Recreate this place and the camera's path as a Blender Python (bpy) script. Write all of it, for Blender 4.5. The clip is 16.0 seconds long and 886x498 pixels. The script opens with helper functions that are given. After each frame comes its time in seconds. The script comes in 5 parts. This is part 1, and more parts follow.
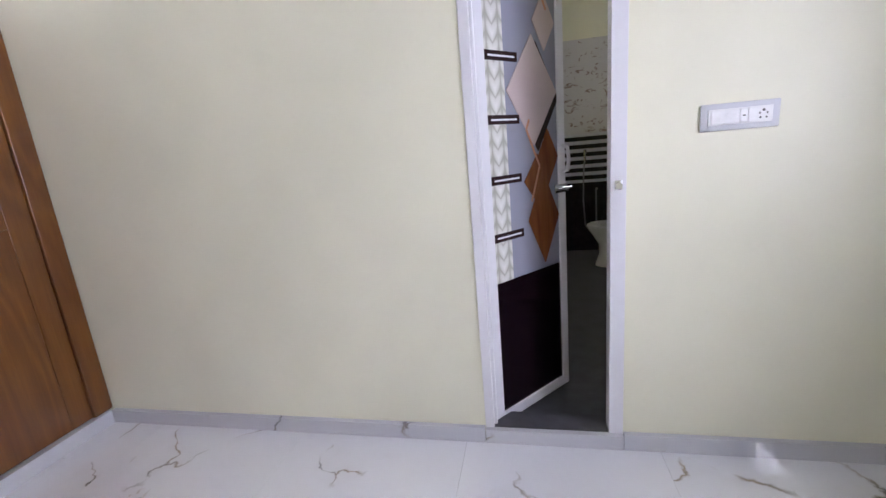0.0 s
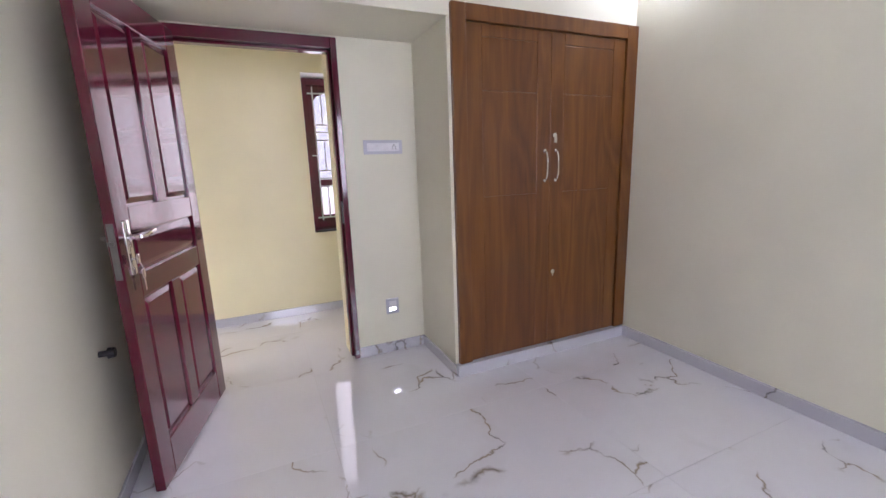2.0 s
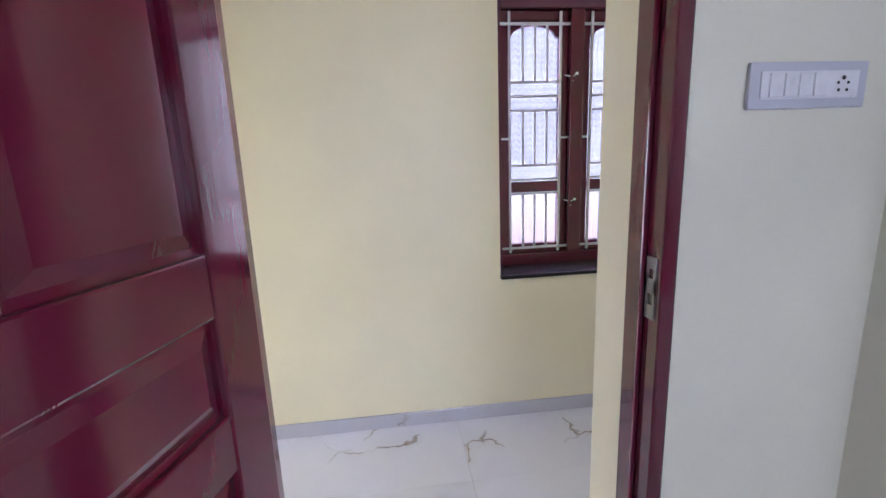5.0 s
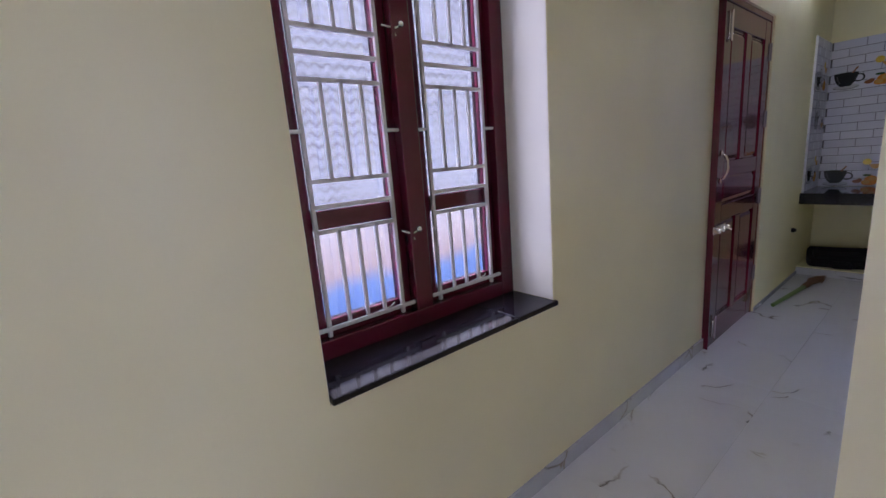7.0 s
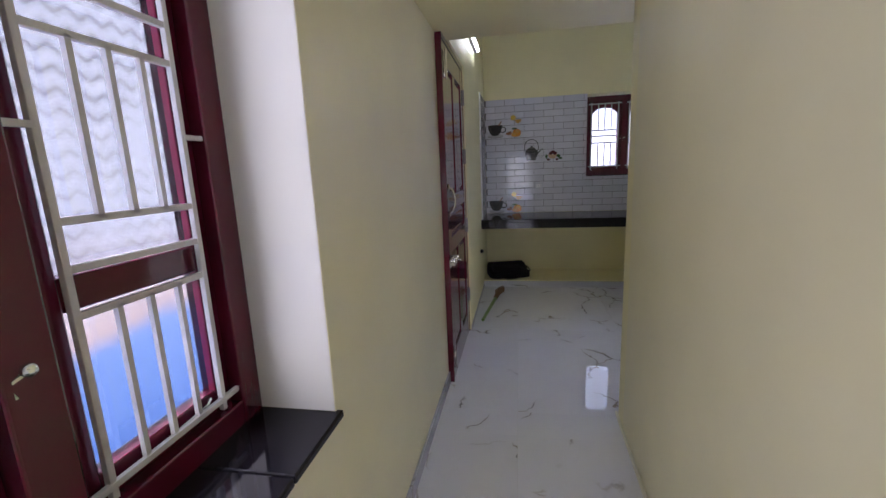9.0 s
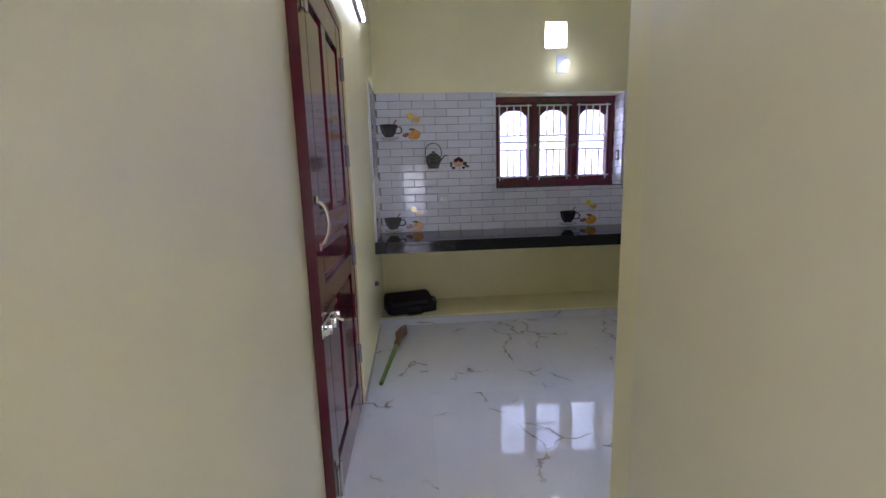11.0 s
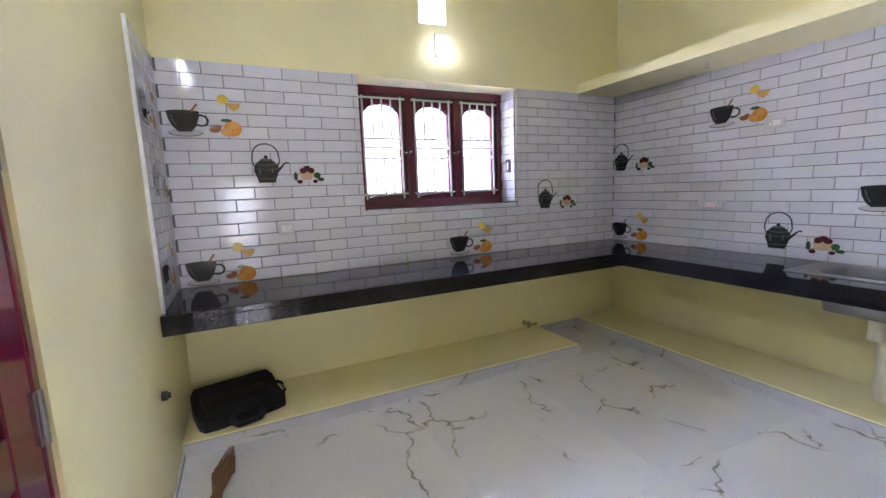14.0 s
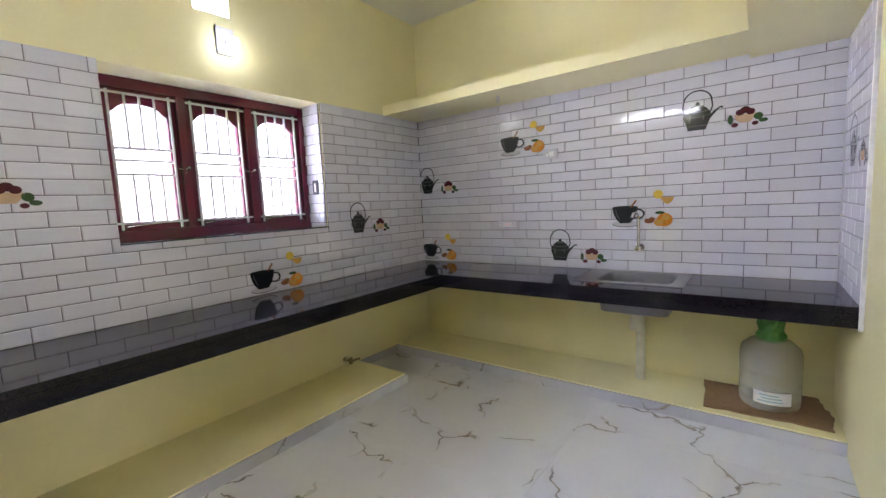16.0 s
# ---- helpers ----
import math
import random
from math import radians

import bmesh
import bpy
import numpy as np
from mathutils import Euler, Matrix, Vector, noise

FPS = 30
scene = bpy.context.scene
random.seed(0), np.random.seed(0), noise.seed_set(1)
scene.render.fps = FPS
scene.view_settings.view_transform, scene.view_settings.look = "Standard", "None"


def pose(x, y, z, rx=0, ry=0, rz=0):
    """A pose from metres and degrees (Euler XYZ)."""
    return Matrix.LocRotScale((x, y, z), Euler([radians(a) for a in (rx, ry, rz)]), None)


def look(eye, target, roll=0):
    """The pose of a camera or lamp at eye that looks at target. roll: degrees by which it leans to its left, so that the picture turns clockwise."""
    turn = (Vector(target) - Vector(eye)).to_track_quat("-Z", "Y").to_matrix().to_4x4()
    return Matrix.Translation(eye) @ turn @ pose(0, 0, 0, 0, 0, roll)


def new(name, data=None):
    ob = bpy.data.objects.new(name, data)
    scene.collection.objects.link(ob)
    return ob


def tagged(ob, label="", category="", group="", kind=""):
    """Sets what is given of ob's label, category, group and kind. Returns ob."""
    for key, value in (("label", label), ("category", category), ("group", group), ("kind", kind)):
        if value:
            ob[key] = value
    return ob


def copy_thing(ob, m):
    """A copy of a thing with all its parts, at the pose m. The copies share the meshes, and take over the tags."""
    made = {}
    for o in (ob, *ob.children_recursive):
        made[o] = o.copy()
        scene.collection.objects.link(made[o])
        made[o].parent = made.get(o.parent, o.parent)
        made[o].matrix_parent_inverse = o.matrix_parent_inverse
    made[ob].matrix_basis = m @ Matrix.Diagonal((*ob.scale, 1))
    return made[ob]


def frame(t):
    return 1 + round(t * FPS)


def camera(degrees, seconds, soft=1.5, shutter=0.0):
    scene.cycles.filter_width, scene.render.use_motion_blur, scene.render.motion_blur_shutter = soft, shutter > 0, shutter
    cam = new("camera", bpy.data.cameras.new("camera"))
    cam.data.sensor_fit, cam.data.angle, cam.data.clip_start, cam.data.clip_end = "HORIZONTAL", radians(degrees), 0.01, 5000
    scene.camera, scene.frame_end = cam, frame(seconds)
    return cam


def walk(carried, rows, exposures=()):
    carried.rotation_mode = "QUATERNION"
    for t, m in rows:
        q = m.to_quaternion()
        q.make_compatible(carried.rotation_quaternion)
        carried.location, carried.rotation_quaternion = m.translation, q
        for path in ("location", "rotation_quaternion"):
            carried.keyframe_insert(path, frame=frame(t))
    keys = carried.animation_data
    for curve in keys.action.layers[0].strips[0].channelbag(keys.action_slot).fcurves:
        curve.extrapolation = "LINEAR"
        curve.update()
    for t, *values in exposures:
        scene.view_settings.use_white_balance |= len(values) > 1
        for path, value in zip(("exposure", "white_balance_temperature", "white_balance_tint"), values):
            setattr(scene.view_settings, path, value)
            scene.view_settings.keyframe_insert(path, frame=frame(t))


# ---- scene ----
cam = camera(93.7, 16.0)
EXPOSURES = [(0.0, 0.15, 6050, 28), (1.5, -0.05, 6100, 32), (3.2, -0.05, 6150, 29), (5.5, -0.22, 5350, 32), (6.5, -0.85, 5550, 33), (8.0, -0.65, 5550, 28), (9.5, -0.5, 5900, 26), (12.0, 0.35, 5550, 29), (13.0, 0.65, 5750, 28), (14.0, 0.92, 6000, 26), (16.0, 0.95, 6350, 23)]
PATH = [
    (0, (0.154, 0.073, 1.264), (-0.251, 1.979, 0.814), -5.0),
    (0.5, (0.157, -0.284, 1.261), (-0.648, 1.496, 0.835), -5.0),
    (1, (0.202, -0.518, 1.285), (-1.016, 1.009, 0.857), -4.3),
    (1.5, (0.182, -0.652, 1.286), (-1.383, 0.524, 0.874), -3.2),
    (2, (0.045, -0.715, 1.288), (-1.746, 0.08, 0.892), -2.0),
    (2.5, (-0.152, -0.713, 1.285), (-2.061, -0.258, 0.903), -1.0),
    (3, (-0.413, -0.658, 1.302), (-2.367, -0.458, 0.923), -0.6),
    (3.2, (-0.534, -0.655, 1.294), (-2.493, -0.525, 0.915), -0.5),
    (5.3, (-2.055, -0.768, 1.283), (-3.999, -0.505, 0.893), -3.3),
    (5.5, (-2.176, -0.775, 1.297), (-4.101, -0.413, 0.895), -3.2),
    (6, (-2.466, -0.752, 1.312), (-4.32, -0.128, 0.895), -4.1),
    (6.5, (-2.681, -0.666, 1.307), (-4.409, 0.249, 0.888), -4.5),
    (7, (-2.856, -0.601, 1.303), (-4.387, 0.618, 0.893), -4.6),
    (7.5, (-3.018, -0.575, 1.306), (-4.286, 0.916, 0.896), -4.3),
    (8, (-3.123, -0.49, 1.312), (-4.091, 1.211, 0.903), -3.7),
    (8.5, (-3.23, -0.364, 1.324), (-3.871, 1.489, 0.93), -2.9),
    (9, (-3.333, -0.21, 1.327), (-3.696, 1.721, 0.951), -2.5),
    (9.5, (-3.385, -0.008, 1.304), (-3.526, 1.955, 0.948), -2.2),
    (11.8, (-3.424, 1.148, 1.283), (-3.219, 3.111, 0.958), -2.0),
    (12, (-3.426, 1.228, 1.289), (-3.198, 3.188, 0.966), -2.2),
    (12.5, (-3.424, 1.469, 1.287), (-3.095, 3.415, 0.966), -2.3),
    (13, (-3.419, 1.68, 1.295), (-2.944, 3.597, 0.98), -2.3),
    (13.5, (-3.409, 1.851, 1.303), (-2.763, 3.72, 1.005), -2.3),
    (14, (-3.353, 2.01, 1.296), (-2.499, 3.797, 1.017), -2.2),
    (14.5, (-3.305, 2.139, 1.308), (-2.247, 3.816, 1.045), -2.2),
    (15, (-3.283, 2.254, 1.312), (-2.036, 3.797, 1.064), -2.4),
    (15.5, (-3.277, 2.295, 1.313), (-1.854, 3.681, 1.082), -2.5),
    (16, (-3.262, 2.307, 1.304), (-1.678, 3.509, 1.092), -2.8),
]
walk(cam, [(t, look(eye, target, roll)) for t, eye, target, roll in PATH], EXPOSURES)

# ---- world and light ----
HIGH = 2.96
world = bpy.data.worlds.new("world")
scene.world = world
world.use_nodes = True
wn = world.node_tree
sky = wn.nodes.new("ShaderNodeTexSky")
sky.sky_type, sky.sun_disc, sky.sun_elevation, sky.sun_rotation = "NISHITA", False, radians(80), radians(200)
wn.nodes["Background"].inputs["Strength"].default_value = 0.12
wn.links.new(sky.outputs[0], wn.nodes["Background"].inputs["Color"])
sun = new("sun", bpy.data.lights.new("sun", "SUN"))
sun.data.energy, sun.data.angle, sun.data.color = 2.5, radians(0.5), (1.0, 0.95, 0.88)
sun.matrix_world = look((0, 0, 20), (1.2, 3.3, 0))
skylight = new("window_skylight", bpy.data.lights.new("window_skylight", "AREA"))
skylight.data.shape, skylight.data.size, skylight.data.size_y = "RECTANGLE", 0.78, 1.18
skylight.data.energy, skylight.data.color = 4.8, (1.0, 0.97, 0.93)
skylight.matrix_world = look((-3.94, 0.195, 1.42), (-2.9, 0.195, 1.42))
GLOW_HALL, GLOW_KITCHEN, GLOW_BED, GLOW_SOUTH, GLOW_BATH = 40.0, 60.0, 8.0, 5.0, 16.0
BULB, BULB_BED, TUBE, NIGHT = 22.0, 150.0, 60.0, 14.0


# ---- materials ----
def material(name):
    m = bpy.data.materials.new(name)
    m.use_nodes = True
    return m, m.node_tree.nodes, m.node_tree.links, m.node_tree.nodes["Principled BSDF"]


def coords(nodes, links, scale=(1, 1, 1), space="Object"):
    tc = nodes.new("ShaderNodeTexCoord")
    mp = nodes.new("ShaderNodeMapping")
    mp.inputs["Scale"].default_value = scale
    links.new(tc.outputs[space], mp.inputs["Vector"])
    return mp.outputs[0]


def world_coords(nodes, links, scale=(1, 1, 1)):
    g = nodes.new("ShaderNodeNewGeometry")
    mp = nodes.new("ShaderNodeMapping")
    mp.inputs["Scale"].default_value = scale
    links.new(g.outputs["Position"], mp.inputs["Vector"])
    return mp.outputs[0]


def noise_tex(nodes, links, vec, scale, detail=4.0, rough=0.55, distort=0.0):
    n = nodes.new("ShaderNodeTexNoise")
    n.inputs["Scale"].default_value, n.inputs["Detail"].default_value = scale, detail
    n.inputs["Roughness"].default_value, n.inputs["Distortion"].default_value = rough, distort
    links.new(vec, n.inputs["Vector"])
    return n.outputs["Fac"]


def ramp(nodes, links, fac, stops):
    r = nodes.new("ShaderNodeValToRGB")
    while len(r.color_ramp.elements) < len(stops):
        r.color_ramp.elements.new(0.5)
    for e, (p, c) in zip(r.color_ramp.elements, stops):
        e.position, e.color = p, (*c, 1) if len(c) == 3 else c
    links.new(fac, r.inputs[0])
    return r.outputs[0]


def bump(nodes, links, bsdf, height, strength, distance=0.002):
    b = nodes.new("ShaderNodeBump")
    b.inputs["Strength"].default_value, b.inputs["Distance"].default_value = strength, distance
    links.new(height, b.inputs["Height"])
    links.new(b.outputs[0], bsdf.inputs["Normal"])


def mix(nodes, links, fac, a, b, mode="MIX"):
    m = nodes.new("ShaderNodeMix")
    m.data_type, m.blend_type = "RGBA", mode
    for sock, v in ((m.inputs[0], fac), (m.inputs[6], a), (m.inputs[7], b)):
        if isinstance(v, (int, float)):
            sock.default_value = v
        elif isinstance(v, tuple):
            sock.default_value = (*v, 1)
        else:
            links.new(v, sock)
    return m.outputs[2]


def maths(nodes, links, op, a, b=0.0):
    m = nodes.new("ShaderNodeMath")
    m.operation = op
    for sock, v in zip(m.inputs, (a, b)):
        if isinstance(v, (int, float)):
            sock.default_value = v
        else:
            links.new(v, sock)
    return m.outputs[0]


def paint(name, colour, rough=0.45, vary=0.04, relief=0.12):
    m, n, l, b = material(name)
    v = world_coords(n, l)
    big = noise_tex(n, l, v, 1.3, 3)
    fine = noise_tex(n, l, v, 90, 3)
    dark = tuple(c * (1 - vary * 2) for c in colour)
    light = tuple(min(1, c * (1 + vary)) for c in colour)
    l.new(ramp(n, l, big, [(0.3, dark), (0.7, light)]), b.inputs["Base Color"])
    l.new(ramp(n, l, fine, [(0.3, (rough - 0.06,) * 3), (0.7, (rough + 0.08,) * 3)]), b.inputs["Roughness"])
    bump(n, l, b, noise_tex(n, l, v, 45, 5), relief, 0.001)
    return m


def plain(name, colour, rough=0.4, metal=0.0, vary=0.08, scale=30, coat=0.0):
    m, n, l, b = material(name)
    v = coords(n, l)
    f = noise_tex(n, l, v, scale, 4)
    l.new(ramp(n, l, f, [(0.25, tuple(c * (1 - vary) for c in colour)), (0.75, tuple(min(1, c * (1 + vary)) for c in colour))]), b.inputs["Base Color"])
    l.new(ramp(n, l, f, [(0.2, (max(0.02, rough - 0.05),) * 3), (0.8, (rough + 0.05,) * 3)]), b.inputs["Roughness"])
    b.inputs["Metallic"].default_value = metal
    b.inputs["Coat Weight"].default_value = coat
    b.inputs["Coat Roughness"].default_value = 0.05
    return m


def glow(name, colour, strength):
    m, n, l, b = material(name)
    b.inputs["Base Color"].default_value = (*colour, 1)
    b.inputs["Emission Color"].default_value = (*colour, 1)
    b.inputs["Emission Strength"].default_value = strength
    return m


CREAM = paint("cream_wall_paint", (0.785, 0.775, 0.625), 0.42)
YELLOW = paint("pale_yellow_wall_paint", (0.86, 0.80, 0.475), 0.40)
HALL_PAINT = paint("light_yellow_passage_paint", (0.83, 0.78, 0.53), 0.40)
WHITE_WALL = paint("white_wall_paint", (0.82, 0.81, 0.76), 0.5)
CEILING = paint("ceiling_paint", (0.82, 0.81, 0.74), 0.6)


def marble(name, base, tint):
    """Polished white vitrified tile with short dark branching veins."""
    m, n, l, b = material(name)
    info = n.new("ShaderNodeObjectInfo")
    g = n.new("ShaderNodeNewGeometry")
    shift = n.new("ShaderNodeVectorMath")
    shift.operation = "MULTIPLY_ADD"
    comb = n.new("ShaderNodeCombineXYZ")
    for k in range(3):
        l.new(info.outputs["Random"], comb.inputs[k])
    l.new(comb.outputs[0], shift.inputs[0])
    shift.inputs[1].default_value = (37.0, 53.0, 11.0)
    l.new(g.outputs["Position"], shift.inputs[2])
    v = shift.outputs[0]
    warp = n.new("ShaderNodeTexNoise")
    warp.inputs["Scale"].default_value, warp.inputs["Detail"].default_value = 5.0, 5.0
    l.new(v, warp.inputs["Vector"])
    add = n.new("ShaderNodeVectorMath")
    add.operation = "MULTIPLY_ADD"
    l.new(warp.outputs["Color"], add.inputs[0])
    add.inputs[1].default_value = (0.30, 0.30, 0.0)
    l.new(v, add.inputs[2])
    vor = n.new("ShaderNodeTexVoronoi")
    vor.feature, vor.inputs["Scale"].default_value = "DISTANCE_TO_EDGE", 1.75
    l.new(add.outputs[0], vor.inputs["Vector"])
    line = ramp(n, l, vor.outputs["Distance"], [(0.0, (0.95, 0.95, 0.95)), (0.005, (0.6, 0.6, 0.6)), (0.014, (0, 0, 0))])
    where = ramp(n, l, noise_tex(n, l, v, 3.1, 2), [(0.49, (0, 0, 0)), (0.58, (1, 1, 1))])
    vein = maths(n, l, "MULTIPLY", line, where)
    soft = ramp(n, l, vor.outputs["Distance"], [(0.0, (1, 1, 1)), (0.13, (0, 0, 0))])
    cloud = noise_tex(n, l, v, 1.6, 4)
    ground = ramp(n, l, cloud, [(0.3, tuple(c * 0.93 for c in base)), (0.7, base)])
    halo = mix(n, l, maths(n, l, "MULTIPLY", maths(n, l, "MULTIPLY", soft, where), 0.35), ground, tint)
    veins = ramp(n, l, noise_tex(n, l, v, 9, 2), [(0.35, (0.13, 0.125, 0.13)), (0.65, (0.33, 0.25, 0.16))])
    l.new(mix(n, l, vein, halo, veins), b.inputs["Base Color"])
    b.inputs["Specular IOR Level"].default_value = 0.9
    b.inputs["Coat Weight"].default_value, b.inputs["Coat Roughness"].default_value = 0.6, 0.02
    l.new(ramp(n, l, noise_tex(n, l, v, 6, 3), [(0.3, (0.03,) * 3), (0.7, (0.06,) * 3)]), b.inputs["Roughness"])
    bump(n, l, b, noise_tex(n, l, world_coords(n, l), 3, 2), 0.05, 0.002)
    return m


MARBLE = marble("polished_white_marble_tile", (0.79, 0.80, 0.85), (0.62, 0.62, 0.64))
SKIRT = marble("grey_marble_skirting", (0.56, 0.57, 0.62), (0.45, 0.45, 0.48))
GROUT = plain("tile_grout", (0.55, 0.55, 0.56), 0.8)


def wood(name, tones, rough, strip=0.11, across="Y", coat=0.25):
    """Varnished veneer in upright strips of differing tone."""
    m, n, l, b = material(name)
    g = n.new("ShaderNodeNewGeometry")
    sep = n.new("ShaderNodeSeparateXYZ")
    l.new(g.outputs["Position"], sep.inputs[0])
    wob = noise_tex(n, l, world_coords(n, l, (3, 3, 0.35)), 1.0, 2)
    u = maths(n, l, "ADD", maths(n, l, "DIVIDE", sep.outputs[across], strip), maths(n, l, "MULTIPLY", wob, 0.9))
    cell = n.new("ShaderNodeTexWhiteNoise")
    cell.noise_dimensions = "1D"
    l.new(maths(n, l, "FLOOR", u), cell.inputs["W"])
    grain = noise_tex(n, l, world_coords(n, l, (34, 34, 1.6)), 2.2, 6, 0.6, 0.6)
    fine = noise_tex(n, l, world_coords(n, l, (160, 160, 4)), 2.0, 4)
    # cathedral figure: rings of a slowly bending field
    field = noise_tex(n, l, world_coords(n, l, (4.2, 4.2, 0.55)), 1.0, 2, 0.45, 0.5)
    figure = maths(n, l, "PINGPONG", maths(n, l, "MULTIPLY", field, 9.0), 0.5)
    figure = maths(n, l, "ADD", maths(n, l, "MULTIPLY", figure, 1.1), 0.22)
    tone = maths(n, l, "ADD", maths(n, l, "MULTIPLY", cell.outputs["Value"], 0.16), maths(n, l, "ADD", maths(n, l, "MULTIPLY", figure, 0.44), maths(n, l, "MULTIPLY", grain, 0.40)))
    col = ramp(n, l, tone, [(0.25, tones[0]), (0.5, tones[1]), (0.75, tones[2])])
    col = mix(n, l, maths(n, l, "MULTIPLY", fine, 0.35), col, tuple(c * 0.55 for c in tones[0]))
    l.new(col, b.inputs["Base Color"])
    b.inputs["Roughness"].default_value = rough
    b.inputs["Coat Weight"].default_value, b.inputs["Coat Roughness"].default_value = coat, 0.15
    bump(n, l, b, grain, 0.08, 0.001)
    return m


TEAK = wood("varnished_teak_veneer", ((0.098, 0.028, 0.004), (0.155, 0.052, 0.008), (0.225, 0.088, 0.014)), 0.32, 0.19)


def enamel(name, colour, rough):
    m, n, l, b = material(name)
    v = world_coords(n, l)
    f = noise_tex(n, l, v, 3, 3)
    l.new(ramp(n, l, f, [(0.3, tuple(c * 0.85 for c in colour)), (0.7, tuple(c * 1.12 for c in colour))]), b.inputs["Base Color"])
    l.new(ramp(n, l, noise_tex(n, l, v, 14, 3), [(0.3, (rough * 0.7,) * 3), (0.7, (rough * 1.5,) * 3)]), b.inputs["Roughness"])
    b.inputs["Coat Weight"].default_value, b.inputs["Coat Roughness"].default_value = 0.5, 0.06
    bump(n, l, b, noise_tex(n, l, world_coords(n, l, (22, 22, 2.0)), 2.0, 4), 0.22, 0.002)
    return m


MAROON = enamel("glossy_maroon_enamel", (0.100, 0.006, 0.022), 0.10)
GRILL = plain("white_enamelled_steel", (0.66, 0.64, 0.66), 0.35)
CHROME = plain("chrome", (0.72, 0.72, 0.72), 0.14, 1.0, 0.03)
STEEL = plain("brushed_stainless_steel", (0.24, 0.24, 0.25), 0.38, 1.0, 0.06)
GRANITE = plain("polished_black_granite", (0.008, 0.007, 0.010), 0.06, 0.0, 0.5, 220, 0.0)
GRANITE.node_tree.nodes["Principled BSDF"].inputs["Specular IOR Level"].default_value = 0.32
PLASTIC = plain("white_plastic", (0.78, 0.78, 0.80), 0.3)
GREY_PLASTIC = plain("pale_grey_plastic", (0.56, 0.57, 0.62), 0.35, 0, 0.02)
DARK = plain("black_plastic", (0.012, 0.012, 0.014), 0.4)
ALUMINIUM = plain("white_coated_aluminium", (0.72, 0.72, 0.76), 0.32, 0, 0.02)
LEATHER = plain("black_nylon_fabric", (0.006, 0.005, 0.006), 0.85, 0, 0.3, 260)
PVC = plain("cream_pvc_pipe", (0.74, 0.72, 0.58), 0.4)
CARD = plain("brown_cardboard", (0.30, 0.185, 0.10), 0.85, 0, 0.15, 40)
GREEN = plain("green_plastic", (0.10, 0.33, 0.07), 0.45)
GREEN_HANDLE = plain("green_broom_handle", (0.12, 0.20, 0.045), 0.4)
BRISTLE = plain("dry_brown_grass", (0.17, 0.085, 0.04), 0.8, 0, 0.35, 60)
BRASS = plain("dull_brass", (0.34, 0.27, 0.14), 0.35, 1.0)
RED = glow("red_indicator", (1.0, 0.03, 0.05), 4.0)
LAMP = glow("white_led", (0.86, 0.94, 1.0), BULB)
LAMP_BED = glow("bright_white_led", (0.86, 0.94, 1.0), BULB_BED)
TUBE_GLOW = glow("white_led_tube", (0.86, 0.94, 1.0), TUBE)
NIGHT_GLOW = glow("night_light_led", (0.95, 0.98, 1.0), NIGHT)


def brick_glaze():
    m, n, l, b = material("glazed_white_tile")
    info = n.new("ShaderNodeObjectInfo")
    streak = noise_tex(n, l, world_coords(n, l, (6, 6, 90)), 2.0, 4)
    tone = maths(n, l, "ADD", maths(n, l, "MULTIPLY", info.outputs["Random"], 0.5), maths(n, l, "MULTIPLY", streak, 0.5))
    l.new(ramp(n, l, tone, [(0.2, (0.60, 0.60, 0.66)), (0.8, (0.71, 0.71, 0.77))]), b.inputs["Base Color"])
    b.inputs["Roughness"].default_value = 0.09
    bump(n, l, b, noise_tex(n, l, world_coords(n, l), 25, 3), 0.06, 0.002)
    return m


GLAZE = brick_glaze()
JOINT = plain("grey_tile_joint", (0.10, 0.097, 0.11), 0.5)


def pane_glass(name, tint, pattern):
    m, n, l, b = material(name)
    out = n["Material Output"]
    tr = n.new("ShaderNodeBsdfTransparent")
    gl = n.new("ShaderNodeBsdfGlossy")
    gl.inputs["Roughness"].default_value = 0.08
    ms = n.new("ShaderNodeMixShader")
    ms.inputs[0].default_value = 0.08
    if pattern:
        v = coords(n, l)
        w = n.new("ShaderNodeTexWave")
        w.wave_type, w.bands_direction, w.wave_profile = "BANDS", "Z", "SAW"
        w.inputs["Scale"].default_value = 10.0
        sep = n.new("ShaderNodeSeparateXYZ")
        l.new(v, sep.inputs[0])
        zig = maths(n, l, "MULTIPLY", maths(n, l, "PINGPONG", sep.outputs[0], 0.019), 0.75)
        comb = n.new("ShaderNodeCombineXYZ")
        l.new(maths(n, l, "ADD", sep.outputs[2], zig), comb.inputs[2])
        l.new(comb.outputs[0], w.inputs["Vector"])
        fade = ramp(n, l, noise_tex(n, l, v, 3.2, 2), [(0.36, (0.15, 0.15, 0.15)), (0.5, (1, 1, 1))])
        edge = ramp(n, l, w.outputs["Fac"], [(0.0, tuple(c * 0.55 for c in tint)), (0.2, tuple(c * 0.9 for c in tint)), (0.6, tint), (1.0, tuple(c * 0.86 for c in tint))])
        l.new(mix(n, l, fade, tint, edge), tr.inputs["Color"])
    else:
        tr.inputs["Color"].default_value = (*tint, 1)
    l.new(tr.outputs[0], ms.inputs[1])
    l.new(gl.outputs[0], ms.inputs[2])
    l.new(ms.outputs[0], out.inputs["Surface"])
    return m


KITCHEN_GLASS = pane_glass("kitchen_window_glass", (0.20, 0.20, 0.208), False)
FIGURED = pane_glass("figured_window_glass", (0.155, 0.157, 0.167), True)
CLEAR = pane_glass("clear_window_glass", (0.176, 0.177, 0.184), False)


